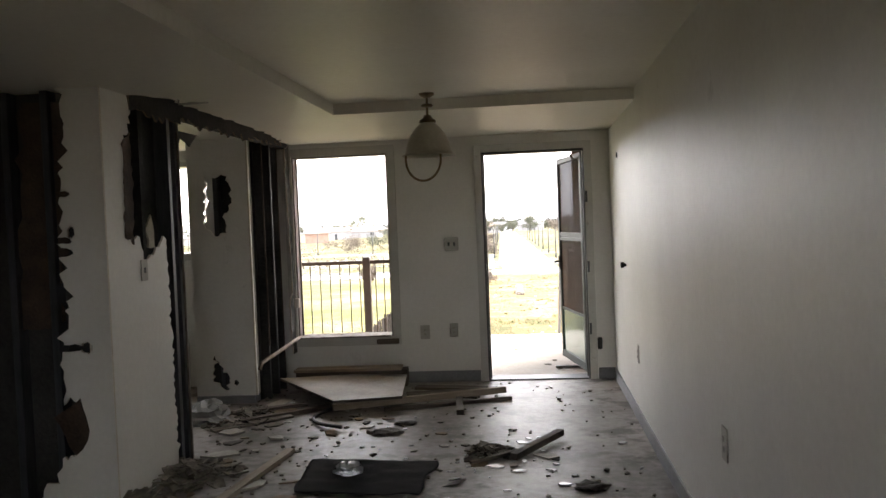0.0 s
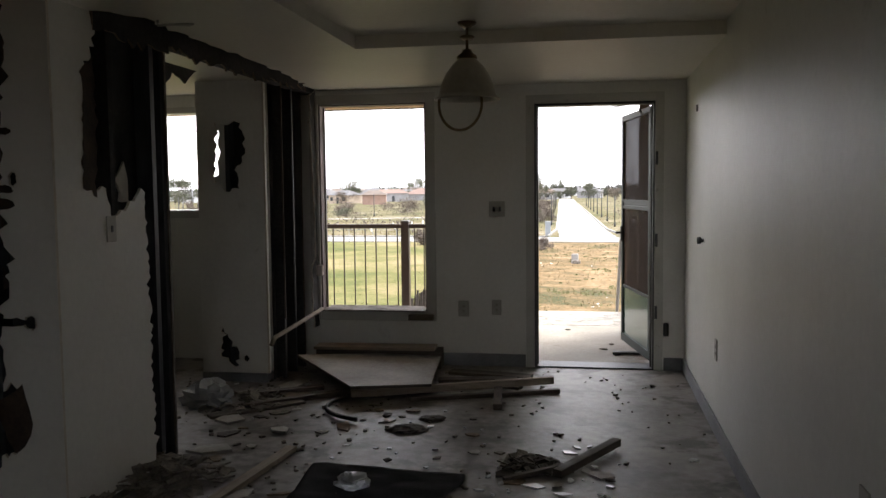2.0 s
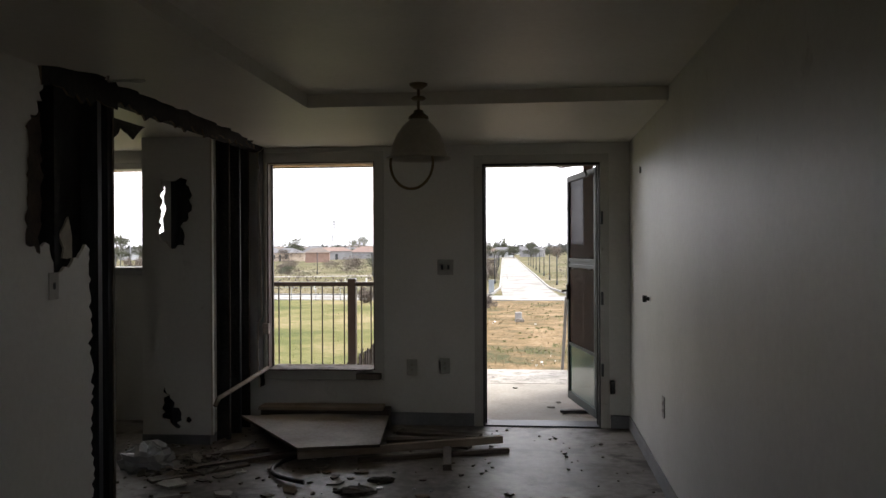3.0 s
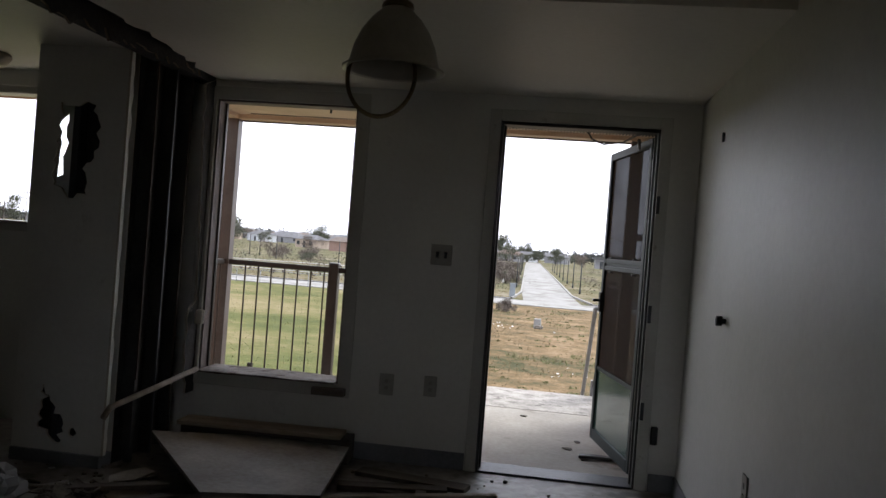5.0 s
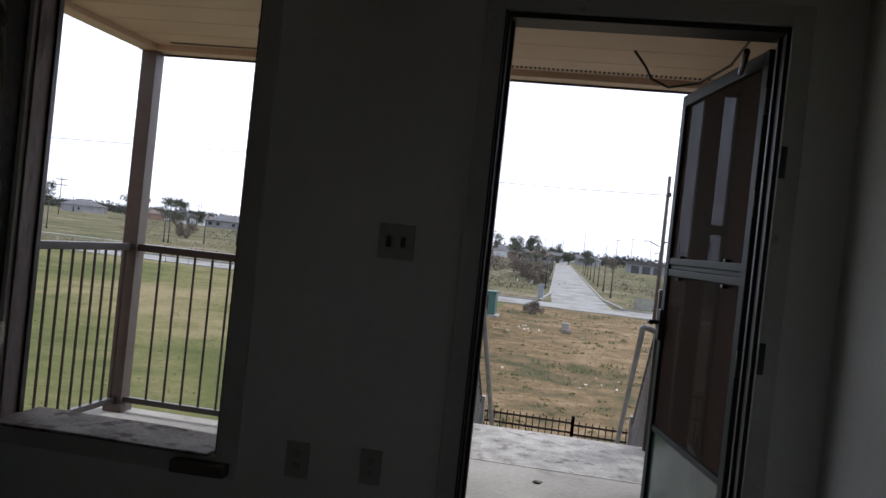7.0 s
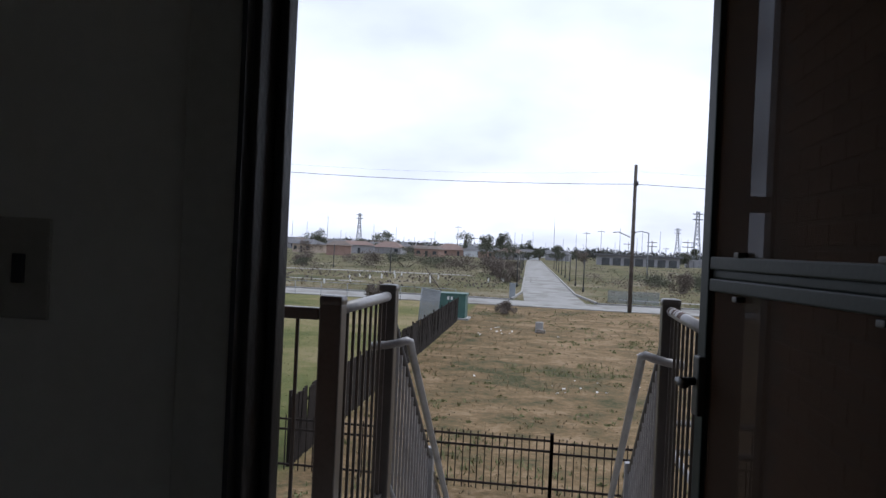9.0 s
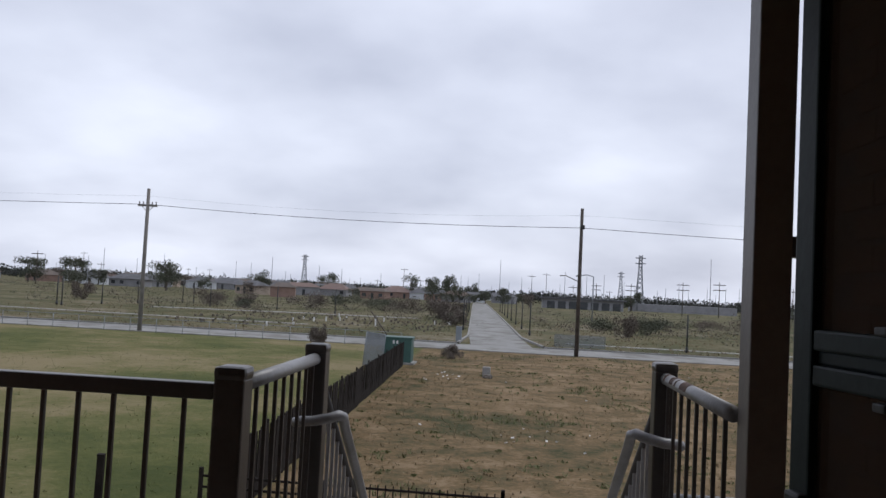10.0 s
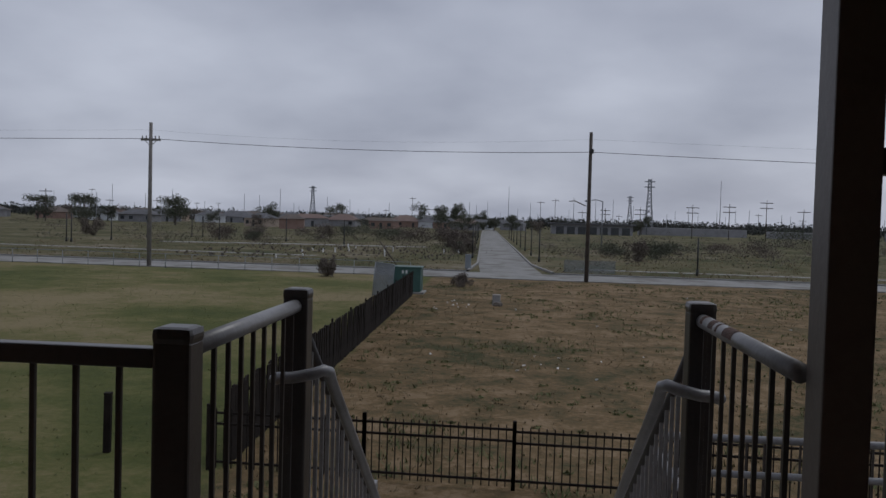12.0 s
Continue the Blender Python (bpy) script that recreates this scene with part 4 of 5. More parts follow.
stair_rail(-0.46, -1, "sloped steel stair railing with faded pipe handrail")
stair_rail(0.9, 1, "sloped steel stair railing with faded pipe handrail")
guard("ramp_railing", (1.25, 5.6), (4.6, 5.6), -1.2, 0.06, [(1.25, 5.6, 1.1), (4.6, 5.6, 1.1)], "lower steel ramp railing with two faded pipes")
nb = empty("ramp_handrail", 1.3, 4.2, -0.5)
tagged(nb, "sloping faded pipe handrail beside the ramp", "railing")
tube("pipe", [(1.25, 5.56, -0.18), (4.55, 5.56, -0.18)], 0.022, M_PIPE, nb)
tube("pipe", [(1.12, 5.5, 0.05), (1.45, 4.3, -0.4), (1.8, 3.2, -0.75)], 0.024, M_PIPE, nb)
tube("leg", [(1.8, 3.2, -0.75), (1.8, 3.2, GZ)], 0.022, M_PIPE, nb)
tube("leg", [(1.12, 5.5, 0.05), (1.12, 5.5, GZ)], 0.022, M_PIPE, nb)
tube("leg", [(4.55, 5.56, -0.18), (4.55, 5.56, GZ)], 0.022, M_PIPE, nb)
tagged(box("ramp_slab", (1.1, 2.6, GZ), (4.7, 5.7, -1.2), M_PORCH), "grey concrete ramp slab", "ramp", kind=S)

# ---- ground, street, side road ----
bm = bmesh.new()
bmesh.ops.create_grid(bm, x_segments=80, y_segments=80, size=1500)
for v in bm.verts:
    v.co.y += 1100
    v.co.z = GZ
tagged(from_bm("ground", bm, M_GROUND), "patchy winter grass and bare tan earth", "ground", kind=S)


def strip_road(name, pts, w, z, mat, label, kind="road"):
    bm = bmesh.new()
    rows = []
    for i, p in enumerate(pts):
        d = (Vector(pts[min(i + 1, len(pts) - 1)]) - Vector(pts[max(i - 1, 0)])).normalized()
        s = Vector((-d.y, d.x)) * w / 2
        rows.append([bm.verts.new((p[0] + k * s.x, p[1] + k * s.y, h)) for k, h in ((-1, GZ - 0.05), (-1, z), (1, z), (1, GZ - 0.05))])
    for a, b in zip(rows, rows[1:]):
        for i in range(3):
            bm.faces.new((a[i], b[i], b[i + 1], a[i + 1]))
    return tagged(from_bm(name, bm, mat), label, kind, kind=S)


street = [(-260, 73.5), (-120, 68.5), (-40, 64.8), (0, 63.6), (20, 63.0), (120, 60.5), (260, 57)]
strip_road("road_street", street, 6.4, GZ + 0.05, M_ASPHALT, "pale worn concrete street")
side_road = [(0.3, 66.2), (-0.4, 80), (-2.1, 130), (-5.1, 215), (-9.0, 330)]
strip_road("road_side", side_road, 4.9, GZ + 0.046, M_ASPHALT, "pale concrete side road running to the distance")
for dx in (-2.55, 2.55):
    strip_road("kerb_side", [(x + dx + (0.9 * (1 if dx > 0 else -1) if i == 0 else 0), y + (0.9 if i == 0 else 0)) for i, (x, y) in enumerate([(0.2, 67.0), *side_road[1:]])], 0.18, GZ + 0.17, M_KERB, "pale concrete kerb", "kerb")
for dy, x0, x1 in ((3.35, -260, -3.3), (3.35, 3.6, 260)):
    seg = [p for p in street if x0 < p[0] < x1]
    ends = {-260: (-3.3, 63.7), 3.6: (3.6, 63.5)}
    seg = seg + [ends[-260]] if x0 == -260 else [ends[3.6]] + seg
    strip_road("kerb_street", [(x, y + dy) for x, y in seg], 0.2, GZ + 0.17, M_KERB, "pale concrete kerb", "kerb")
strip_road("pavement", [(-120, 95), (-60, 90), (-20, 86)], 1.4, GZ + 0.03, M_KERB, "pale cracked pavement strip", "pavement")
strip_road("pavement", [(-48, 112), (-30, 118), (-12, 121)], 3.0, GZ + 0.03, M_KERB, "pale abandoned slab in the scrub", "pavement")
strip_road("pavement", [(6, 76), (30, 74.5), (90, 72)], 1.2, GZ + 0.03, M_KERB, "pale pavement strip", "pavement")

# ---- things in the yard ----
pk = empty("picket_fence", 0, 13.4, GZ)
tagged(pk, "dark brown steel picket fence across the yard", "fence")


def picket_run(ob, a, b, h, spacing=0.125):
    a, b = Vector((*a, GZ)), Vector((*b, GZ))
    L = (b - a).length
    m = Matrix.Translation(a) @ Matrix.Rotation(math.atan2(b.y - a.y, b.x - a.x), 4, "Z")
    for z in (h - 0.07, h - 0.25, 0.15):
        box("rail", (0, -0.014, z - 0.018), (L, 0.014, z + 0.018), M_FENCE, ob, 0, m)
    first = None
    n = int(L / spacing)
    for i in range(1, n):
        p = m @ Vector((i * L / n, 0, 0))
        if first is None:
            bm = bmesh.new()
            add_box(bm, (-0.009, -0.009, 0.05), (0.009, 0.009, h))
            first = from_bm("picket", bm, M_FENCE)
            q = first
        else:
            q = new("picket", first.data)
        put(q, ob)
        q.matrix_basis = pose(p.x, p.y, GZ, 0, 0, random.uniform(-3, 3))
    for t in np.arange(0, L + 0.01, L / max(1, round(L / 2.4))):
        p = m @ Vector((t, 0, 0))
        box("post", (p.x - 0.032, p.y - 0.032, GZ), (p.x + 0.032, p.y + 0.032, GZ + h + 0.07), M_FENCE, ob, 0.006)


picket_run(pk, (-2.0, 13.5), (0.4, 13.4), 1.03)
picket_run(pk, (0.4, 13.4), (9.6, 13.0), 1.0)
picket_run(pk, (-4.6, 13.6), (-2.0, 13.5), 1.03)


bollard = box("marker_post", (-0.06, -0.06, 0), (0.06, 0.06, 1.02), M_FENCE, None, 0.012)
box("cap", (-0.065, -0.065, 1.02), (0.065, 0.065, 1.06), M_FENCE, bollard, 0.012)
bollard.matrix_basis = pose(-6.67, 14.28, GZ, 1, 1, 10)
tagged(bollard, "short dark wooden post standing alone in the lawn", "post")

sf = empty("slat_fence", -4.6, 24, GZ)
tagged(sf, "dark weathered slat fence running out to the street", "fence")
first = None
for i in range(230):
    t = i / 229
    y = 14.0 + t * 31.5
    x = -4.5 - 0.022 * (y - 20)
    if first is None:
        bm = bmesh.new()
        add_box(bm, (-0.012, -0.07, 0.03), (0.012, 0.07, 1.32))
        first = from_bm("slat", bm, M_FENCE)
        q = first
    else:
        q = new("slat", first.data)
    put(q, sf)
    q.matrix_basis = pose(x, y, GZ + random.uniform(-0.03, 0.03), random.uniform(-1, 1), random.uniform(-1.5, 1.5), random.uniform(-3, 3))
for z in (0.25, 1.05):
    tube("rail", [(-4.5 - 0.022 * (y - 20) - 0.03, y, GZ + z) for y in (14, 30, 45.5)], 0.03, M_FENCE, sf, 5)
for y in range(14, 46, 3):
    x = -4.5 - 0.022 * (y - 20)
    box("post", (x - 0.06, y - 0.04, GZ), (x - 0.012, y + 0.04, GZ + 1.4), M_FENCE, sf, 0.005)

tb = empty("utility_cabinet", -5.6, 47.2, GZ)
tagged(tb, "dark green steel utility cabinet on a pad", "cabinet")
box("body", (-6.3, 46.6, GZ + 0.1), (-4.75, 47.9, GZ + 1.42), M_GREENBOX, tb, 0.03)
box("lid", (-6.35, 46.55, GZ + 1.4), (-4.7, 47.95, GZ + 1.5), M_GREENBOX, tb, 0.03)
box("pad", (-6.5, 46.4, GZ - 0.05), (-4.55, 48.1, GZ + 0.1), M_KERB, tb, 0.02)
for x in (-5.75, -5.55):
    box("sticker", (x - 0.05, 46.592, GZ + 1.12), (x + 0.05, 46.6, GZ + 1.3), M_LITTER, tb)
box("door_seam", (-5.535, 46.594, GZ + 0.15), (-5.52, 46.602, GZ + 1.38), M_BLACK, tb)
gate = empty("mesh_gate", -6.8, 45.5, GZ)
tagged(gate, "leaning pale chain-link gate panel beside the fence", "gate")
gm = pose(-7.1, 44.6, GZ, 0, 6, 58)
for a, b in (((0, 0, 0), (0, 0, 1.8)), ((1.6, 0, 0), (1.6, 0, 1.8)), ((0, 0, 1.8), (1.6, 0, 1.8)), ((0, 0, 0.08), (1.6, 0, 0.08))):
    tube("frame_pipe", [gm @ Vector(a), gm @ Vector(b)], 0.03, M_MESHGATE, gate, 6)
bm = bmesh.new()
for i in range(18):
    add_box(bm, (i * 0.09, -0.012, 0.08), (i * 0.09 + 0.05, 0.012, 1.8), gm)
tagged(from_bm("mesh_fill", bm, M_MESHGATE, gate), kind="stuff")
tagged(tube("leaning_stake", [(-8.6, 66.9, GZ), (-10.4, 67.2, GZ + 2.3)], 0.05, M_POLE, sides=6), "thin dark stake leaning over", "stake")
mk = box("marker_block", (-0.62, 41.6, GZ), (-0.22, 41.95, GZ + 0.55), M_KERB, None, 0.06)
tagged(mk, "pale concrete utility marker in the bare lot", "marker")
tagged(box("marker_block", (-0.55, 41.4, GZ), (-0.1, 41.62, GZ + 0.2), M_RUBBLE, None, 0.05, wobble=0.04), "broken concrete lump beside the marker", "marker")
box("stub_panel", (-3.6, 70.2, GZ), (-3.1, 70.4, GZ + 1.3), M_MESHGATE, None, 0.03)
tagged(bpy.data.objects["stub_panel"], "pale metal panel standing at the street corner", "panel")


# ---- poles and wires ----
def utility_pole(x, y, h, r, mat, arm, label):
    ob = empty("utility_pole", x, y, GZ)
    tagged(ob, label, "pole")
    tube("shaft", [(x, y, GZ - 0.2), (x, y, GZ + h)], r, mat, ob, 10, r * 0.72)
    if arm:
        box("crossarm", (x - 0.75, y - 0.08, GZ + h - arm - 0.07), (x + 0.75, y + 0.08, GZ + h - arm + 0.07), mat, ob, 0.01)
        for dx in (-0.65, -0.35, 0.35, 0.65):
            tube("insulator", [(x + dx, y, GZ + h - arm + 0.05), (x + dx, y, GZ + h - arm + 0.3)], 0.045, M_POLEGREY, ob, 6)
        tube("brace", [(x - 0.5, y, GZ + h - arm), (x, y, GZ + h - arm - 0.5), (x + 0.5, y, GZ + h - arm)], 0.03, mat, ob, 5)
    else:
        box("bracket", (x - 0.06, y - 0.3, GZ + h - 1.5), (x + 0.2, y, GZ + h - 1.2), M_BLACK, ob, 0.02)
    return ob


LPX, LPY = -27.1, 61.6
pl = utility_pole(LPX, LPY, 10.85, 0.17, M_POLEGREY, 1.3, "weathered grey wooden utility pole with crossarm")
prr = utility_pole(5.6, 60.3, 10.6, 0.16, M_POLE, 0, "dark wooden utility pole at the street")
tube("pole_lamp_arm", [(5.4, 60.3, GZ + 5.4), (4.6, 60.2, GZ + 5.75), (4.2, 60.1, GZ + 5.7)], 0.04, M_POLEGREY, prr, 6)


def cable(pts, r, label, sag=0.6):
    out = []
    for a, b in zip(pts, pts[1:]):
        a, b = Vector(a), Vector(b)
        out += [a.lerp(b, t) - Vector((0, 0, sag * 4 * t * (1 - t))) for t in np.linspace(0, 1, 12)]
    return tagged(tube("overhead_cable", out, r, M_WIRE, sides=5), label, "cable")


cable([(-95, 66, 7.1), (LPX, LPY, 6.75), (5.6, 60.2, 6.3), (70, 56, 5.2)], 0.02, "thick black overhead cable between poles", 0.35)
cable([(-95, 66, 8.1), (LPX, LPY, 7.4), (5.6, 60.2, 7.2), (70, 56, 6.7)], 0.004, "thin overhead wire between poles", 0.5)


# ---- lattice towers and far poles ----
def lattice_tower(x, y, h, w):
    ob = empty("lattice_tower", x, y, GZ)
    tagged(ob, "grey steel lattice transmission tower", "tower")
    bm = bmesh.new()
    r = w * 0.035
    lv = [(0, w), (0.45, w * 0.55), (0.75, w * 0.34), (1.0, w * 0.3)]
    corners = ((-1, -1), (1, -1), (1, 1), (-1, 1))
    for (a, wa), (b, wb) in zip(lv, lv[1:]):
        for i, (cx, cy) in enumerate(corners):
            nx, ny = corners[(i + 1) % 4]
            add_tube(bm, [(x + cx * wa / 2, y + cy * wa / 2, GZ + a * h), (x + cx * wb / 2, y + cy * wb / 2, GZ + b * h)], r, 4)
            steps = 4
            for s in range(steps):
                t0, t1 = s / steps, (s + 1) / steps
                w0, w1 = wa + (wb - wa) * t0, wa + (wb - wa) * t1
                add_tube(bm, [(x + cx * w0 / 2, y + cy * w0 / 2, GZ + (a + (b - a) * t0) * h), (x + nx * w1 / 2, y + ny * w1 / 2, GZ + (a + (b - a) * t1) * h)], r * 0.6, 4)
                add_tube(bm, [(x + nx * w0 / 2, y + ny * w0 / 2, GZ + (a + (b - a) * t0) * h), (x + cx * w1 / 2, y + cy * w1 / 2, GZ + (a + (b - a) * t1) * h)], r * 0.6, 4)
    from_bm("lattice", bm, M_TOWER, ob)
    for k in (0.84, 0.94):
        box("arm", (x - w * 0.55, y - r, GZ + k * h), (x + w * 0.55, y + r, GZ + k * h + r * 3), M_TOWER, ob)
    return ob


lattice_tower(67, 420, 26.5, 4.6)
lattice_tower(96, 700, 27, 5)
lattice_tower(-150, 620, 26, 5)


def far_pole(x, y, h, arms):
    ob = empty("distant_pole", x, y, GZ)
    tagged(ob, "distant dark power pole with crossarms" if arms else "distant thin grey mast", "pole", "distant poles")
    r = 0.09 + y * 0.00022
    tube("shaft", [(x, y, GZ - 0.3), (x, y, GZ + h)], r, M_POLE if arms else M_TOWER, ob, 6, r * 0.6)
    for k in range(arms):
        z = GZ + h - 1.0 - 1.6 * k
        box("crossarm", (x - 1.9, y - 0.1, z), (x + 1.9, y + 0.1, z + 0.22), M_POLE, ob)
    return ob


rnd = random.Random(5)
for x, y, h, arms in ((55, 262, 10.5, 2), (66, 262, 11, 2), (77, 262, 12.5, 2), (45, 300, 10, 2), (36, 330, 10, 2), (28, 340, 9, 1), (88, 262, 10, 1),
                      (82, 340, 22, 0), (-2, 420, 21, 0), (52, 330, 17, 0), (41, 420, 15, 0), (-150, 215, 11, 2), (-139, 240, 10, 1), (-118, 230, 9, 0)):
    far_pole(x, y, h, arms)
for i in range(80):
    y = rnd.uniform(330, 620)
    far_pole((-0.58 + 1.15 * (i + rnd.random()) / 80) * y, y, rnd.uniform(8, 17), rnd.choice((0, 0, 0, 1)))


def lamp_post(x, y, h):
    ob = empty("street_post", x, y, GZ)
    tagged(ob, "thin black lamp post without a lamp head", "lamp post", "posts along the side road")
    tube("shaft", [(x, y, GZ - 0.2), (x, y, GZ + h)], 0.075, M_BLACK, ob, 6)
    tube("foot", [(x, y, GZ - 0.1), (x, y, GZ + 0.5)], 0.13, M_BLACK, ob, 6)
    return ob


for i in range(8):
    y = 88 + i * 15
    lamp_post(3.4 - 0.034 * (y - 80), y, 3.4)
for i in range(5):
    y = 92 + i * 26
    lamp_post(-3.6 - 0.034 * (y - 80), y, 3.4)
for x, y in ((-56, 102), (-54.8, 101), (-54.8, 111.5), (-54.4, 122), (-53, 136), (-51.5, 137), (-34.5, 127), (-44, 124), (-24, 120), (-75, 104), (15.9, 72.3)):
    lamp_post(x, y, 3.6 if x < 0 else 3.2)

arm_lamp = empty("street_lamp", 3.6, 150, GZ)
tagged(arm_lamp, "distant street lamp with a curved arm", "street lamp")
tube("shaft", [(16, 150, GZ - 0.2), (16, 150, GZ + 8)], 0.12, M_TOWER, arm_lamp, 6)
tube("arm", [(16, 150, GZ + 8), (14.8, 150, GZ + 8.3), (13.6, 150, GZ + 8.1)], 0.09, M_TOWER, arm_lamp, 6)
box("head", (12.9, 149.8, GZ + 7.9), (13.8, 150.2, GZ + 8.15), M_BLACK, arm_lamp, 0.05)

cf = empty("chain_link_fence", -20, 59.6, GZ)
tagged(cf, "low chain-link fence along the street with thin posts", "fence")
for i in range(22):
    x = -50 + i * 2.05
    tube("post", [(x, 60.4 - 0.045 * x - 0.9, GZ), (x, 60.4 - 0.045 * x - 0.9, GZ + 1.05)], 0.025, M_MESHGATE, cf, 5)
tube("top_rail", [(x, 60.4 - 0.045 * x - 0.9, GZ + 1.05) for x in (-50, -30, -7)], 0.018, M_MESHGATE, cf, 5)
box("mesh_panel", (4.6, 70.0, GZ + 0.05), (8.8, 70.03, GZ + 1.1), M_CHAIN, cf)


# ---- houses ----
WALLS = [material("siding_" + n, a, b, 0.85, scale=0.5, fine=4) for n, a, b in (("white", (0.5, 0.52, 0.55), (0.62, 0.64, 0.66)), ("beige", (0.36, 0.29, 0.23), (0.45, 0.37, 0.3)), ("salmon", (0.22, 0.14, 0.11), (0.28, 0.19, 0.155)), ("grey", (0.2, 0.2, 0.21), (0.28, 0.28, 0.29)))]
ROOFS = [material("shingles_" + n, a, b, 0.9, scale=0.6, fine=4) for n, a, b in (("grey", (0.07, 0.07, 0.075), (0.13, 0.13, 0.14)), ("brown", (0.085, 0.068, 0.058), (0.135, 0.11, 0.096)), ("red", (0.13, 0.09, 0.078), (0.18, 0.125, 0.108)))]
M_PANE = material("dark_pane", (0.03, 0.035, 0.04), (0.06, 0.065, 0.07), 0.15, scale=0.5, fine=4, bump=0)
NAMES = ("white", "beige", "salmon", "grey")


def house(x, y, w, d, h, turn, wi, ri):
    ob = empty("house", x, y, GZ)
    tagged(ob, f"distant single-storey {NAMES[wi]} house with a hip roof", "house", "distant houses")
    m = pose(x, y, GZ, 0, 0, turn)
    box("wall", (-w / 2, -d / 2, -0.1), (w / 2, d / 2, h), WALLS[wi], ob, 0, m)
    bm = bmesh.new()
    e, rh = 0.5, d * 0.24
    b = [bm.verts.new(m @ Vector(p)) for p in ((-w / 2 - e, -d / 2 - e, h), (w / 2 + e, -d / 2 - e, h), (w / 2 + e, d / 2 + e, h), (-w / 2 - e, d / 2 + e, h))]
    t = [bm.verts.new(m @ Vector(p)) for p in ((-w / 2 + d * 0.35, 0, h + rh), (w / 2 - d * 0.35, 0, h + rh))]
    for f in ((b[0], b[1], t[1], t[0]), (b[1], b[2], t[1]), (b[2], b[3], t[0], t[1]), (b[3], b[0], t[0]), (b[3], b[2], b[1], b[0])):
        bm.faces.new(f)
    from_bm("roof", bm, ROOFS[ri], ob)
    n = max(2, int(w / 3))
    for i in range(n):
        cx = -w / 2 + (i + 0.5) * w / n
        if rnd.random() < 0.3:
            continue
        if i == n // 2:
            box("door", (cx - 0.5, -d / 2 - 0.06, 0), (cx + 0.5, -d / 2 - 0.005, 2.1), M_PANE, ob, 0, m)
        else:
            box("window", (cx - 0.7, -d / 2 - 0.06, 0.9), (cx + 0.7, -d / 2 - 0.005, 2.1), M_PANE, ob, 0, m)
    return ob


rnd = random.Random(12)
for x, y, w, wi, ri in ((-142, 250, 17, 2, 1), (-121, 240, 14, 0, 0), (-108, 232, 15, 1, 0), (-128, 300, 18, 3, 0), (-96, 262, 15, 0, 0), (-62, 205, 13, 1, 0), (-50, 186, 11, 2, 1), (-170, 262, 18, 3, 1),
                       (-80, 300, 17, 0, 0), (-60, 300, 18, 3, 2), (-44, 330, 18, 2, 2), (-30, 330, 15, 0, 0), (-112, 330, 20, 3, 0), (-150, 330, 18, 0, 1), (-200, 300, 20, 3, 0), (-20, 420, 16, 1, 0), (-4, 440, 16, 0, 0), (-86, 400, 24, 3, 1)):
    k = 1.28 if y < 270 else 1.08
    house(x * k + rnd.uniform(-2, 2), y * k, w * rnd.uniform(0.55, 0.8), w * rnd.uniform(0.45, 0.6), rnd.uniform(2.5, 3.1), rnd.uniform(-35, 35), wi, ri)
for i in range(22):
    y = rnd.uniform(270, 430)
    w = rnd.uniform(8, 13)
    house((-0.56 + 0.52 * (i + rnd.random()) / 22) * y, y, w, w * rnd.uniform(0.5, 0.75), rnd.uniform(2.4, 3.2), rnd.uniform(-50, 50), rnd.choice((0, 0, 1, 2, 3, 3)), rnd.choice((0, 0, 1, 2)))
house(-12.5, 352, 9, 6, 2.8, 10, 0, 0)
house(0.5, 360, 10, 6, 2.8, -12, 3, 0)
shed = empty("long_shed", 27, 300, GZ)
tagged(shed, "distant long low grey building with a flat roof", "building")
box("wall", (14, 296, GZ - 0.1), (42, 306, GZ + 3.4), WALLS[3], shed)
box("roof", (13, 295, GZ + 3.4), (43, 307, GZ + 3.9), ROOFS[0], shed, 0.05)
for i in range(7):
    box("bay_opening", (15.5 + i * 3.8, 295.9, GZ), (18.2 + i * 3.8, 295.99, GZ + 2.6), M_PANE, shed)
for x, w, h in ((70, 40, 3.0), (118, 36, 2.6), (165, 40, 3.2)):
    wl_ob = box("low_warehouse", (x - w / 2, 330, GZ - 0.1), (x + w / 2, 340, GZ + h), WALLS[3], None, 0.05)
    tagged(wl_ob, "distant low grey warehouse", "building", "distant warehouses")


# ---- trees, brush, weeds ----
def leaf_cards(bm, centre, spread, n, size, rnd):
    for _ in range(n):
        d = Vector((rnd.gauss(0, 1), rnd.gauss(0, 1), rnd.gauss(0, 1))).normalized() * rnd.random() ** 0.45
        p = Vector(centre) + Vector((d.x * spread[0], d.y * spread[1], d.z * spread[2]))
        q = Matrix.Translation(p) @ Euler((rnd.uniform(0, 6.3), rnd.uniform(0, 6.3), rnd.uniform(0, 6.3))).to_matrix().to_4x4()
        s = size * rnd.uniform(0.5, 1.3)
        vs = [bm.verts.new(q @ Vector(c)) for c in ((-s, 0, 0), (0, -s * 0.5, 0.1 * s), (s, 0, 0), (0, s * 0.5, 0.1 * s))]
        bm.faces.new(vs)


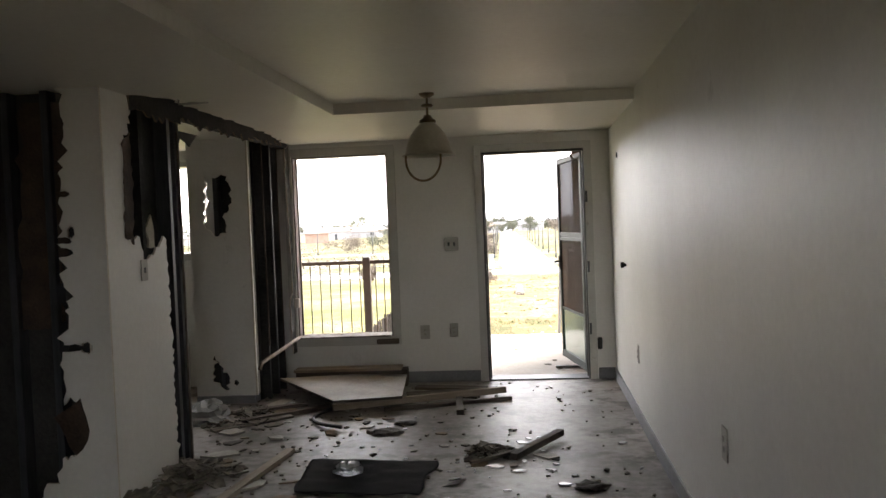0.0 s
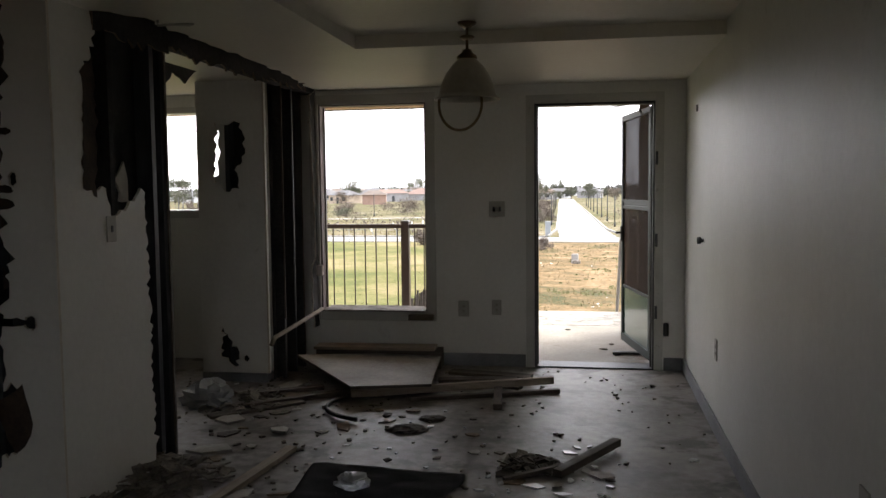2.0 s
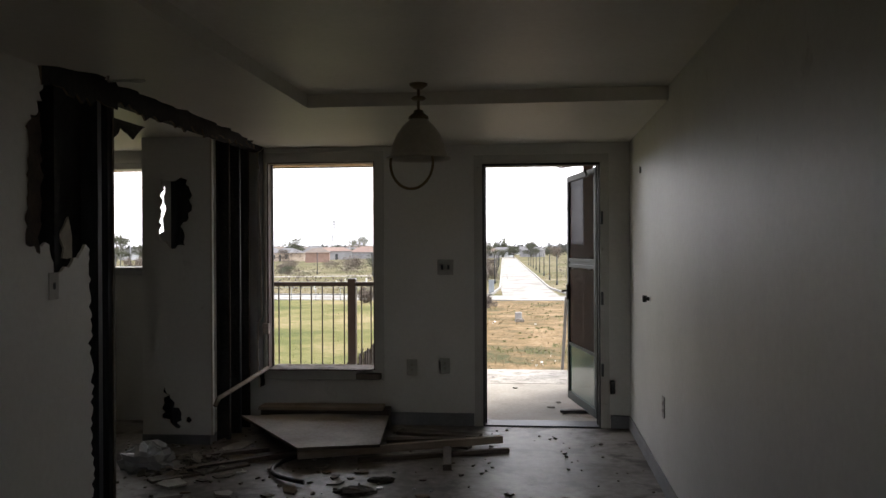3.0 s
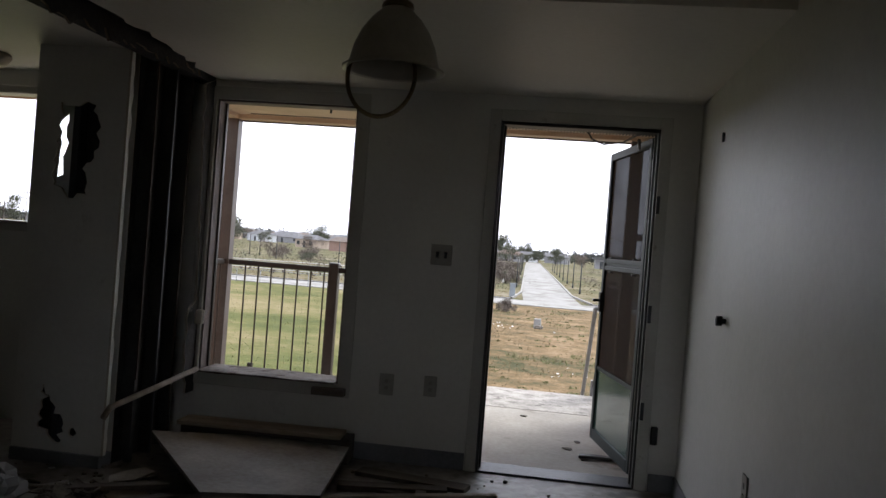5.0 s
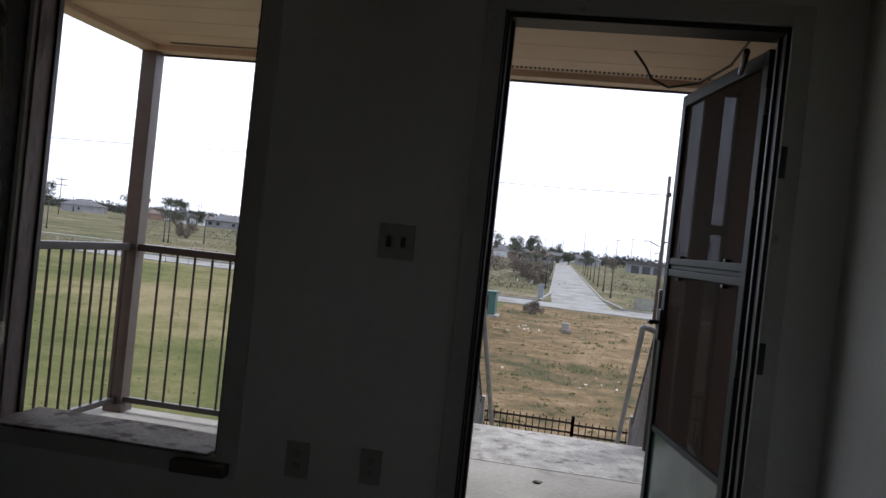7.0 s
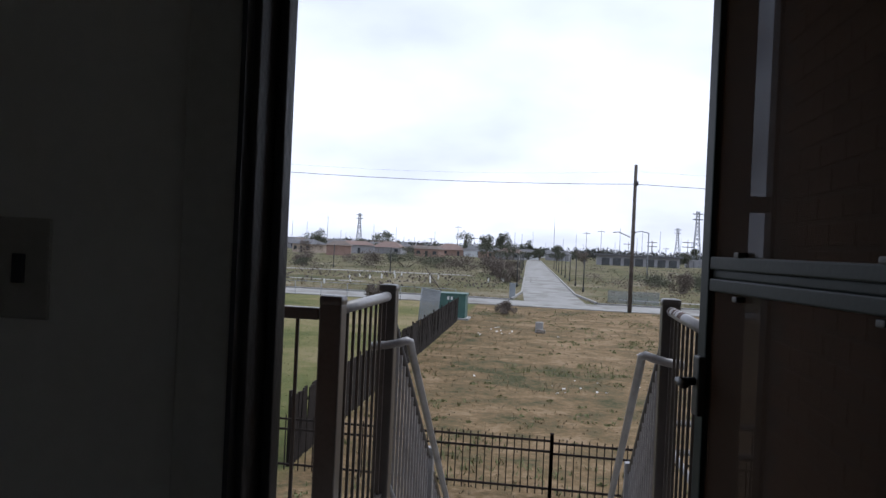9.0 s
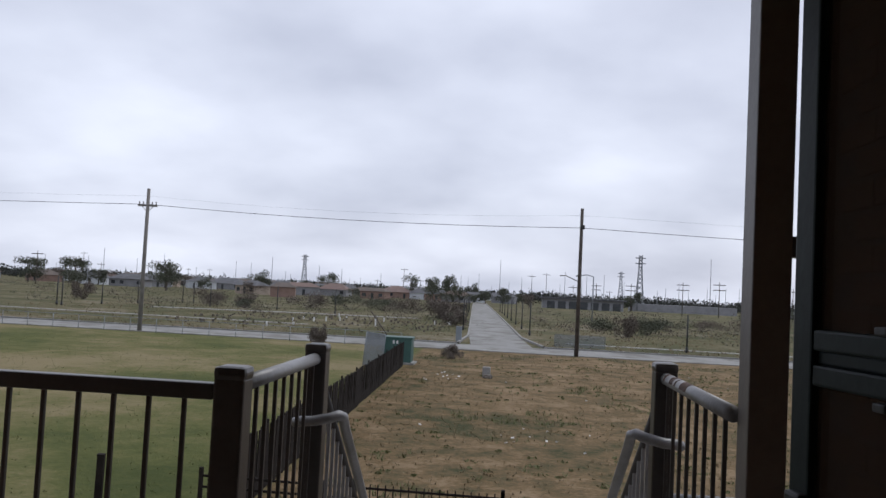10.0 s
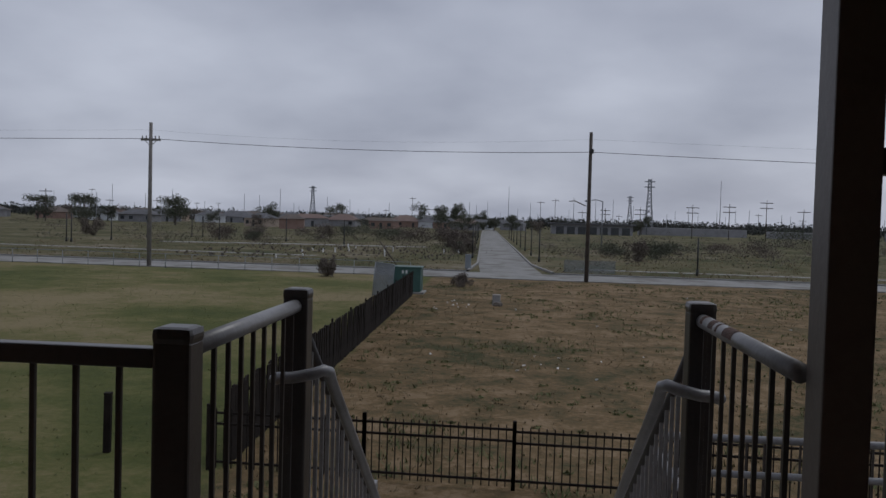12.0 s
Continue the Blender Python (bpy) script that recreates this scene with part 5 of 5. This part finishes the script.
def tree(x, y, h, w, mat, seed, bare=0.0):
    rnd = random.Random(seed)
    ob = empty("tree", x, y, GZ)
    tagged(ob, "distant tree with uneven thin winter crown" if bare else "distant dark evergreen tree with uneven crown", "tree", "distant trees")
    bm = bmesh.new()
    add_tube(bm, [(x, y, GZ - 0.2), (x + rnd.uniform(-0.2, 0.2), y, GZ + h * 0.45), (x + rnd.uniform(-0.4, 0.4), y, GZ + h * 0.85)], 0.035 * h, 6, 0.01 * h)
    leaves = bmesh.new()
    for i in range(15):
        a, k = rnd.uniform(0, 6.3), rnd.uniform(0.12, 0.72)
        tip = Vector((x + math.cos(a) * w * rnd.uniform(0.1, 0.36), y + math.sin(a) * w * 0.4, GZ + h * (k + rnd.uniform(0.08, 0.25))))
        add_tube(bm, [(x, y, GZ + h * k), tip], 0.012 * h, 4, 0.004 * h)
        leaf_cards(leaves, tip, (w * 0.2, w * 0.2, h * 0.17), int(170 * (1 - bare)), h * 0.026 + 0.05, rnd)
    from_bm("trunk", bm, M_BARK, ob)
    from_bm("crown", leaves, mat, ob)
    return ob


for k, (x, y, h, w) in enumerate(((-23, 350, 11, 8), (-40, 360, 10, 10), (-16, 420, 9, 9), (0, 300, 6, 7), (-120, 290, 10, 12), (-142, 268, 9, 10), (-165, 280, 9, 12), (-70, 330, 9, 10), (-92, 310, 8, 10), (50, 330, 7, 8), (-101, 245, 9, 9), (-32, 380, 10, 9), (-182, 250, 10, 12), (-19, 320, 6, 8))):
    tree(x, y, h, w, M_LEAF, 100 + k, 0.35 if k % 3 == 1 else 0.0)


rnd = random.Random(88)
for k in range(34):
    y = rnd.uniform(255, 430)
    tree((-0.56 + 0.6 * (k + rnd.random()) / 34) * y, y, rnd.uniform(3.5, 6.3), rnd.uniform(5, 10), rnd.choice((M_LEAF, M_LEAF, M_LEAFBROWN)), 160 + k, rnd.choice((0.0, 0.2, 0.5)))


def bush(x, y, w, h, mat, seed, label):
    rnd = random.Random(seed)
    ob = empty("bush", x, y, GZ)
    tagged(ob, label, "bush", "scrub bushes")
    bm, lv = bmesh.new(), bmesh.new()
    for i in range(14):
        a = rnd.uniform(0, 6.3)
        tip = (x + math.cos(a) * w * rnd.uniform(0.1, 0.5), y + math.sin(a) * w * rnd.uniform(0.1, 0.5), GZ + h * rnd.uniform(0.2, 0.75))
        add_tube(bm, [(x + rnd.uniform(-0.1, 0.1) * w, y, GZ - 0.05), tip], 0.012 * h + 0.01, 4, 0.006)
        leaf_cards(lv, tip, (w * 0.2, w * 0.2, h * 0.26), 150, 0.036 * h + 0.016, rnd)
    from_bm("stems", bm, M_BARK, ob)
    from_bm("foliage", lv, mat, ob)
    return ob


BRN, GRN = "tangled dry brown brush in the scrub", "dark green rounded scrub bush"
for k, (x, y, w, h, g) in enumerate(((-46, 132, 7, 3.0, 0), (-41, 133, 5, 2.6, 0), (-34, 146, 7, 3.2, 0), (-27, 148, 8, 3, 1), (-21, 150, 8, 2.8, 1), (-15, 142, 8, 3.2, 0), (-9, 128, 6, 3.4, 0), (-8, 122, 4, 3.0, 0), (-5.5, 100, 3, 2.2, 0), (-40, 128, 2.5, 1.6, 1), (18, 104, 5, 2.6, 1), (13, 112, 5, 2.2, 1), (24, 122, 8, 2.0, 1), (14.5, 96, 3, 2.6, 0),
                                    (35, 120, 9, 2.4, 0), (44, 118, 9, 2.2, 0), (30, 130, 8, 2.0, 0), (52, 126, 8, 2.4, 0), (60, 190, 18, 4.2, 1), (78, 195, 20, 4.4, 1), (96, 190, 18, 4.0, 1), (-2.8, 52.5, 1.3, 0.9, 0), (-12.5, 57.5, 1.4, 1.5, 0), (-66, 128, 4, 3, 0), (-6.4, 112, 2.5, 1.3, 1), (-8.6, 185, 3, 1.8, 0))):
    bush(x, y, w, h, M_LEAF if g else M_LEAFBROWN, 300 + k, GRN if g else BRN)

# low brush between the street and the houses
rnd = random.Random(61)
for nm, mt, cnt in (("dry_scrub", M_LEAFBROWN, 170), ("green_scrub", M_LEAF, 130)):
    lv = bmesh.new()
    made = 0
    while made < cnt:
        y = rnd.uniform(84, 240)
        x = rnd.uniform(-0.62, 0.55) * y
        if abs(x + 0.034 * (y - 66)) < 5 or noise.noise((x * 0.03, y * 0.03, 5)) < rnd.uniform(-0.35, 0.2):
            continue
        made += 1
        h = rnd.uniform(0.5, 1.7) * (0.6 + y / 240)
        leaf_cards(lv, (x, y, GZ + h * 0.4), (h * rnd.uniform(1.0, 3.2), h * 1.2, h * 0.55), 70, 0.05 + 0.045 * h, rnd)
    tagged(from_bm(nm, lv, mt), "low tangled scrub on the empty lots", "brush", kind="stuff")

# far belt of woods
rnd = random.Random(77)
lv = bmesh.new()
for i in range(1300):
    x = rnd.uniform(-460, 460)
    y = rnd.uniform(400, 640)
    h = rnd.uniform(3.0, 6.8) + 3 * max(0, noise.noise((x * 0.02, 0, 3)))
    leaf_cards(lv, (x, y, GZ + h * 0.5), (rnd.uniform(5, 11), 4, h * 0.55), 60, 0.75, rnd)
tagged(from_bm("far_woods", lv, M_WOODS), "far dark belt of woods on the horizon", "woods", kind="stuff")


def tufts(name, n, area, mat, size, seed, label, keep):
    rnd = random.Random(seed)
    bm = bmesh.new()
    made = 0
    while made < n:
        x, y = rnd.uniform(area[0], area[1]), area[2] + (area[3] - area[2]) * rnd.random() ** 1.6
        if not keep(x, y) or noise.noise((x * 0.25, y * 0.25, seed)) < rnd.uniform(-0.5, 0.25):
            continue
        made += 1
        for _ in range(5):
            a, s = rnd.uniform(0, 6.3), size * rnd.uniform(0.5, 1.4)
            dx, dy = math.cos(a), math.sin(a)
            p = Vector((x + rnd.gauss(0, size * 0.5), y + rnd.gauss(0, size * 0.5), GZ))
            vs = [bm.verts.new(p + Vector(c)) for c in ((-dy * s * 0.16, dx * s * 0.16, 0), (dy * s * 0.16, -dx * s * 0.16, 0), (dx * s * 0.7, dy * s * 0.7, s))]
            bm.faces.new(vs)
    return tagged(from_bm(name, bm, mat), label, "grass", kind="stuff")


fence_x = lambda y: -4.5 - 0.022 * (y - 20)
lot = lambda x, y: x > fence_x(y) + 0.15 and not (-0.7 < x < 1.1 and y < 7.6) and not (1 < x < 4.8 and y < 5.8)
lawn_side = lambda x, y: x < fence_x(y) - 0.15
tufts("dry_grass", 9000, (-5.5, 26, 5.5, 59), M_GRASSDRY, 0.06, 1, "short dry tan grass on the bare lot", lot)
tufts("weeds", 2600, (-5.5, 26, 5.5, 59), M_GRASSGREEN, 0.1, 2, "scattered low green weeds in the lot", lambda x, y: lot(x, y) and noise.noise((x * 0.3, y * 0.3, 9)) > 0.12)
tufts("lawn_grass", 6000, (-30, -2.8, 3, 58), M_GRASSGREEN, 0.04, 3, "short patchy green lawn grass", lawn_side)
tufts("scrub_grass", 3500, (-60, 60, 69, 130), M_GRASSDRY, 0.16, 4, "rough dry grass beyond the street", lambda x, y: abs(x + 0.034 * (y - 66)) > 3.2)
bm = bmesh.new()
rnd = random.Random(93)
made = 0
while made < 420:
    x, y = rnd.uniform(-4.5, 24), 8 + 50 * rnd.random() ** 1.3
    if not lot(x, y) or noise.noise((x * 0.22, y * 0.22, 9)) < rnd.uniform(-0.25, 0.3):
        continue
    made += 1
    w = rnd.uniform(0.06, 0.26)
    leaf_cards(bm, (x, y, GZ + 0.015), (w, w, 0.03), 22, 0.045, rnd)
tagged(from_bm("weed_clumps", bm, M_GRASSGREEN), "dark green weed clumps scattered over the lot", "weeds", kind="stuff")
for i in range(34):
    g = (rnd.gauss(-2.6, 1.3), rnd.gauss(41.5, 1.4)) if i < 16 else ((rnd.gauss(1.3, 0.7), rnd.gauss(24.5, 1.2)) if i < 26 else (rnd.uniform(-3.5, 12), rnd.uniform(16, 50)))
    s = rnd.uniform(0.02, 0.055)
    tagged(box("litter", (-s, -s * 0.7, 0), (s, s * 0.7, s * 0.5), M_LITTER, None, s * 0.15, pose(*g, GZ, rnd.uniform(-20, 20), rnd.uniform(-20, 20), rnd.uniform(0, 180))), "scrap of pale litter on the ground", "litter", "litter on the lot")
bm = bmesh.new()
for i in range(260):
    x, y = rnd.uniform(-34, -6), rnd.uniform(76, 112)
    s = rnd.uniform(0.04, 0.11)
    add_box(bm, (-s, -s, 0), (s, s, s * rnd.uniform(1, 3)), pose(x, y, GZ, 0, 0, rnd.uniform(0, 90)))
tagged(from_bm("debris_field", bm, M_WOODDARK), "scattered dark stumps and debris past the street", "debris", kind="stuff")
bm = bmesh.new()
for i in range(16):
    x, y = rnd.uniform(-24, -5), rnd.uniform(76, 112)
    add_box(bm, (-0.07, -0.07, 0), (0.07, 0.07, rnd.uniform(0.25, 0.55)), pose(x, y, GZ, rnd.uniform(-15, 15), 0, 0))
tagged(from_bm("marker_stakes", bm, M_LITTER), "scattered pale survey stakes", "stakes", kind="stuff")

# ---- debris in the room ----
pnl = sheet("fallen_panel", [Vector(p) for p in ((-1.8, -0.42), (-1.12, -1.3), (-0.62, -1.1), (-0.72, -0.14), (-0.95, -0.1))], [], 0.02, lambda u, v, d: (u, v, 0.12 - d - 0.03 * (u + 1.2)), M_BOARD, M_WOODDARK)
tagged(pnl, "large dirty fallen panel lying on planks", "panel")


def plank(a, b, w, h, mat, label, name="plank"):
    a, b = Vector(a), Vector(b)
    L = (b - a).length
    q = (b - a).to_track_quat("X", "Z").to_matrix().to_4x4()
    ob = box(name, (0, -w / 2, 0), (L, w / 2, h), mat, None, 0.004)
    ob.matrix_basis = Matrix.Translation(a) @ q
    return tagged(ob, label, "plank")


plank((-1.15, -1.2, 0.02), (0.17, -0.68, 0.032), 0.045, 0.05, M_WOOD, "long raw wooden stud lying across the floor")
plank((-0.75, -1.18, 0.0), (0.22, -0.82, 0.0), 0.04, 0.03, M_WOODDARK, "dirty wooden batten on the floor")
plank((-1.9, -1.75, 0.0), (-1.45, -1.3, 0.0), 0.09, 0.018, M_WOODDARK, "dark board scrap on the floor")
plank((-0.66, -0.62, 0.0), (-0.1, -0.5, 0.0), 0.09, 0.03, M_WOODDARK, "dark board scrap near the doorway")
plank((0.02, -2.62, 0.0), (0.3, -2.42, 0.015), 0.03, 0.025, M_WOODDARK, "short charred stick on the floor")
plank((-0.22, -0.62, 0.0), (-0.15, -1.33, 0.0), 0.055, 0.04, M_WOODDARK, "short dark block lying under the stud")
plank((-1.78, -1.52, 0.0), (-1.2, -1.02, 0.0), 0.05, 0.035, M_WOODDARK, "dark dirty batten on the floor")
plank((-1.95, -1.25, 0.0), (-1.4, -1.0, 0.02), 0.06, 0.03, M_WOODDARK, "dark dirty batten on the floor")
plank((-1.27, -3.4, 0.0), (-1.16, -2.3, 0.0), 0.06, 0.03, M_WOOD, "pale wooden lath on the floor")
plank((0.27, -2.52, 0.0), (0.57, -2.02, 0.02), 0.05, 0.04, M_WOODDARK, "dark charred stick on the floor")
plank((-1.72, -0.15, 0.0), (-0.72, -0.1, 0.0), 0.16, 0.15, M_WOODDARK, "dark wooden box beam along the wall under the window")
plank((-1.72, -0.2, 0.155), (-0.76, -0.16, 0.155), 0.18, 0.025, M_WOOD, "wide board lying along the wall")
plank((-0.62, -0.3, 0.0), (0.0, -0.42, 0.0), 0.12, 0.025, M_WOODDARK, "dark board scrap near the doorway")
plank((-0.55, -0.55, 0.0), (-0.05, -0.75, 0.0), 0.07, 0.02, M_WOODDARK, "dark board scrap near the doorway")
arc = [(-0.69 - 0.56 * math.sin(a), -1.36 + 0.44 * math.cos(a), 0.02 + 0.006 * math.sin(3 * a)) for a in np.linspace(-0.15, 2.65, 30)]
tagged(tube("loose_hose", arc, 0.014, M_BLACK, sides=6), "black hose lying in a loop on the floor", "hose")

bm = bmesh.new()
bmesh.ops.create_grid(bm, x_segments=28, y_segments=24, size=0.5)
for v in bm.verts:
    u, w = v.co.x, v.co.y
    edge_k = 1 - 0.1 * noise.noise((u * 3, w * 3, 4))
    v.co = Vector((-0.56 + (u * (0.74 + 0.1 * w) - w * 0.02) * edge_k, -2.86 + (w * 0.62 - u * 0.06) * edge_k, 0.007 + 0.012 * (noise.noise((u * 6, w * 6, 2)) + 0.5)))
cl = from_bm("black_mat", bm, M_CLOTH, None, True)
md = cl.modifiers.new("thickness", "SOLIDIFY")
md.thickness = 0.005
tagged(cl, "crumpled black mat on the floor", "mat")


def crumple(name, x, y, z, r, h, mat, label, cat, seed):
    bm = bmesh.new()
    bmesh.ops.create_icosphere(bm, subdivisions=3, radius=1)
    for v in bm.verts:
        k = 1 + 0.45 * noise.noise(v.co * 2.2 + Vector((seed, 0, 0))) + 0.2 * noise.noise(v.co * 6)
        v.co = Vector((v.co.x * r * k, v.co.y * r * k * 0.8, max(0, v.co.z + 0.4) * h * k))
    ob = from_bm(name, bm, mat)
    ob.matrix_basis = pose(x, y, z)
    return tagged(ob, label, cat)


crumple("plastic_bag", -0.66, -2.86, 0.03, 0.08, 0.045, M_BAG, "clear crumpled plastic bag on the black mat", "bag", 3)
crumple("plastic_bag", -2.05, -1.45, 0.0, 0.16, 0.11, M_BAG, "bluish crumpled clear plastic on the floor", "bag", 6)
crumple("debris_clump", 0.14, -2.36, 0.0, 0.13, 0.03, M_BROWNBITS, "dark clump of torn debris", "debris", 9)
crumple("debris_clump", -0.62, -1.84, 0.0, 0.11, 0.018, M_BROWNBITS, "dark clump of torn debris", "debris", 12)
crumple("debris_clump", -0.52, -1.6, 0.0, 0.08, 0.015, M_BROWNBITS, "dark clump of torn debris", "debris", 15)
crumple("debris_clump", 0.7, -3.05, 0.0, 0.09, 0.018, M_BROWNBITS, "dark clump of torn debris", "debris", 18)

rnd = random.Random(31)


def scrap(name, x, y, s, mat, label, group, thick=0.006):
    n = rnd.randint(4, 6)
    pts = [Vector((s * rnd.uniform(0.6, 1.2) * math.cos(2 * math.pi * i / n), s * rnd.uniform(0.3, 0.8) * math.sin(2 * math.pi * i / n))) for i in range(n)]
    ob = sheet(name, pts, [], thick, lambda u, v, d: (u, v, thick - d), mat, mat)
    ob.matrix_basis = pose(x, y, 0.002, rnd.uniform(0, 7), rnd.uniform(0, 7), rnd.uniform(0, 360))
    return tagged(ob, label, "debris", group)


for x, y, s in ((-0.89, -2.17, 0.022), (-0.64, -2.2, 0.025), (0.18, -2.67, 0.06), (0.45, -2.35, 0.035), (0.31, -2.13, 0.05), (0.36, -2.05, 0.03), (0.95, -2.17, 0.04), (-0.5, -1.75, 0.025), (0.1, -2.2, 0.03), (0.52, -2.62, 0.03), (0.55, -3.0, 0.045), (0.25, -3.1, 0.03), (-0.42, -2.58, 0.05), (-0.9, -2.4, 0.025), (0.5, -2.75, 0.025), (-0.05, -2.9, 0.03), (0.05, -2.45, 0.03), (0.3, -2.75, 0.05), (0.42, -2.02, 0.025), (-0.3, -1.75, 0.02)):
    scrap("shard", x, y, s, M_SHARD, "pale shard of broken glass or plaster on the floor", "pale shards")
for i in range(46):
    cx, cy, sp = rnd.choice(((0.2, -2.4, 0.3), (0.1, -2.8, 0.35), (-1.6, -1.4, 0.3), (-0.6, -1.8, 0.4)))
    scrap("shard", min(1.0, rnd.gauss(cx, sp)), rnd.gauss(cy, sp), rnd.uniform(0.008, 0.03), M_SHARD, "pale shard of broken glass or plaster on the floor", "pale shards")
for i in range(34):
    cx, cy, sp = rnd.choice(((0.1, -2.35, 0.25), (-1.5, -1.5, 0.35), (-1.0, -1.3, 0.4), (-1.3, -2.6, 0.4)))
    scrap("drywall_scrap", min(0.95, rnd.gauss(cx, sp)), rnd.gauss(cy, sp), rnd.uniform(0.03, 0.1), rnd.choice((M_BROWNBITS, M_BROWNPAPER, M_RUBBLE, M_BOARD)), "torn scrap of dirty drywall on the floor", "drywall scraps", 0.008)
for x, y, s in ((-1.6, -2.35, 0.16), (-1.35, -1.95, 0.11), (-1.0, -1.85, 0.1), (-1.75, -1.75, 0.14), (-1.9, -1.3, 0.2), (-1.55, -1.15, 0.16), (-1.2, -3.0, 0.14), (-0.75, -3.4, 0.13), (-0.95, -3.25, 0.12), (-1.45, -2.75, 0.12), (-1.7, -0.85, 0.15), (-1.5, -3.45, 0.2), (-2.0, -3.7, 0.22)):
    scrap("drywall_scrap", x, y, s, M_BOARD if rnd.random() < 0.6 else M_BROWNPAPER, "torn scrap of dirty drywall on the floor", "drywall scraps", 0.012)
for i in range(18):
    x, y = rnd.uniform(-1.6, 1.0) - 0.5 * rnd.random() ** 2, rnd.uniform(-3.4, -0.5)
    scrap("chip", x, y, rnd.uniform(0.01, 0.034), M_BROWNBITS if rnd.random() < 0.65 else M_RUBBLE, "small dark chip of debris on the floor", "debris chips", 0.006)
for cx, cy, rad, hh, cnt in ((-1.62, -2.8, 0.3, 0.1, 170), (-1.72, -3.35, 0.25, 0.07, 110), (-1.85, -1.35, 0.3, 0.05, 90), (0.12, -2.38, 0.14, 0.04, 60)):
    bm = bmesh.new()
    for i in range(cnt):
        a, q = rnd.uniform(0, 6.3), rnd.random() ** 0.7
        sz = rnd.uniform(0.012, 0.05)
        add_box(bm, (-sz, -sz * 0.6, -0.004), (sz, sz * 0.6, 0.004), pose(cx + rad * q * math.cos(a), cy + rad * q * math.sin(a), 0.012 + hh * (1 - q) * rnd.random(), rnd.uniform(-30, 30), rnd.uniform(-30, 30), rnd.uniform(0, 180)))
    tagged(from_bm("rubble_heap", bm, M_RUBBLE), "heap of torn drywall bits and dirt on the floor", "debris", kind="stuff")
for i in range(4):
    scrap("leaf_scrap", rnd.uniform(0.05, 0.7), rnd.uniform(0.5, 2.0), rnd.uniform(0.02, 0.05), M_BROWNBITS, "dark scrap on the porch floor", "porch scraps").location.z = PZ + 0.004
bm = bmesh.new()
for i in range(900):
    x, y = rnd.uniform(-2.6, 1.08), rnd.uniform(-4.6, -0.1)
    if rnd.random() > 0.35 + 0.6 * (x < -0.8):
        continue
    s = rnd.uniform(0.003, 0.012)
    add_box(bm, (-s, -s, 0), (s, s * rnd.uniform(0.4, 1), s), pose(x, y, 0.001, rnd.uniform(-20, 20), rnd.uniform(-20, 20), rnd.uniform(0, 90)))
tagged(from_bm("grit", bm, M_RUBBLE), "fine grit and crumbs over the floor", "grit", kind="stuff")

# ---- bricks of the wing wall ----
bm = bmesh.new()
add_box(bm, (-0.006, -0.099, -0.031), (0.006, 0.099, 0.031))
bmesh.ops.bevel(bm, geom=bm.edges[:], offset=0.003, segments=1, affect="EDGES")
brick_first = from_bm("brick", bm, M_BRICK, wing)
used = False
for row in range(30):
    for col in range(10):
        y = 0.33 + col * 0.21 + (0.105 if row % 2 else 0)
        if y > 1.99:
            continue
        ob = new("brick", brick_first.data) if used else brick_first
        if used:
            put(ob, wing)
        used = True
        ob.matrix_basis = pose(1.094 + random.uniform(-0.0015, 0.0015), y, 0.02 + row * 0.075, 0, 0, random.uniform(-0.4, 0.4))
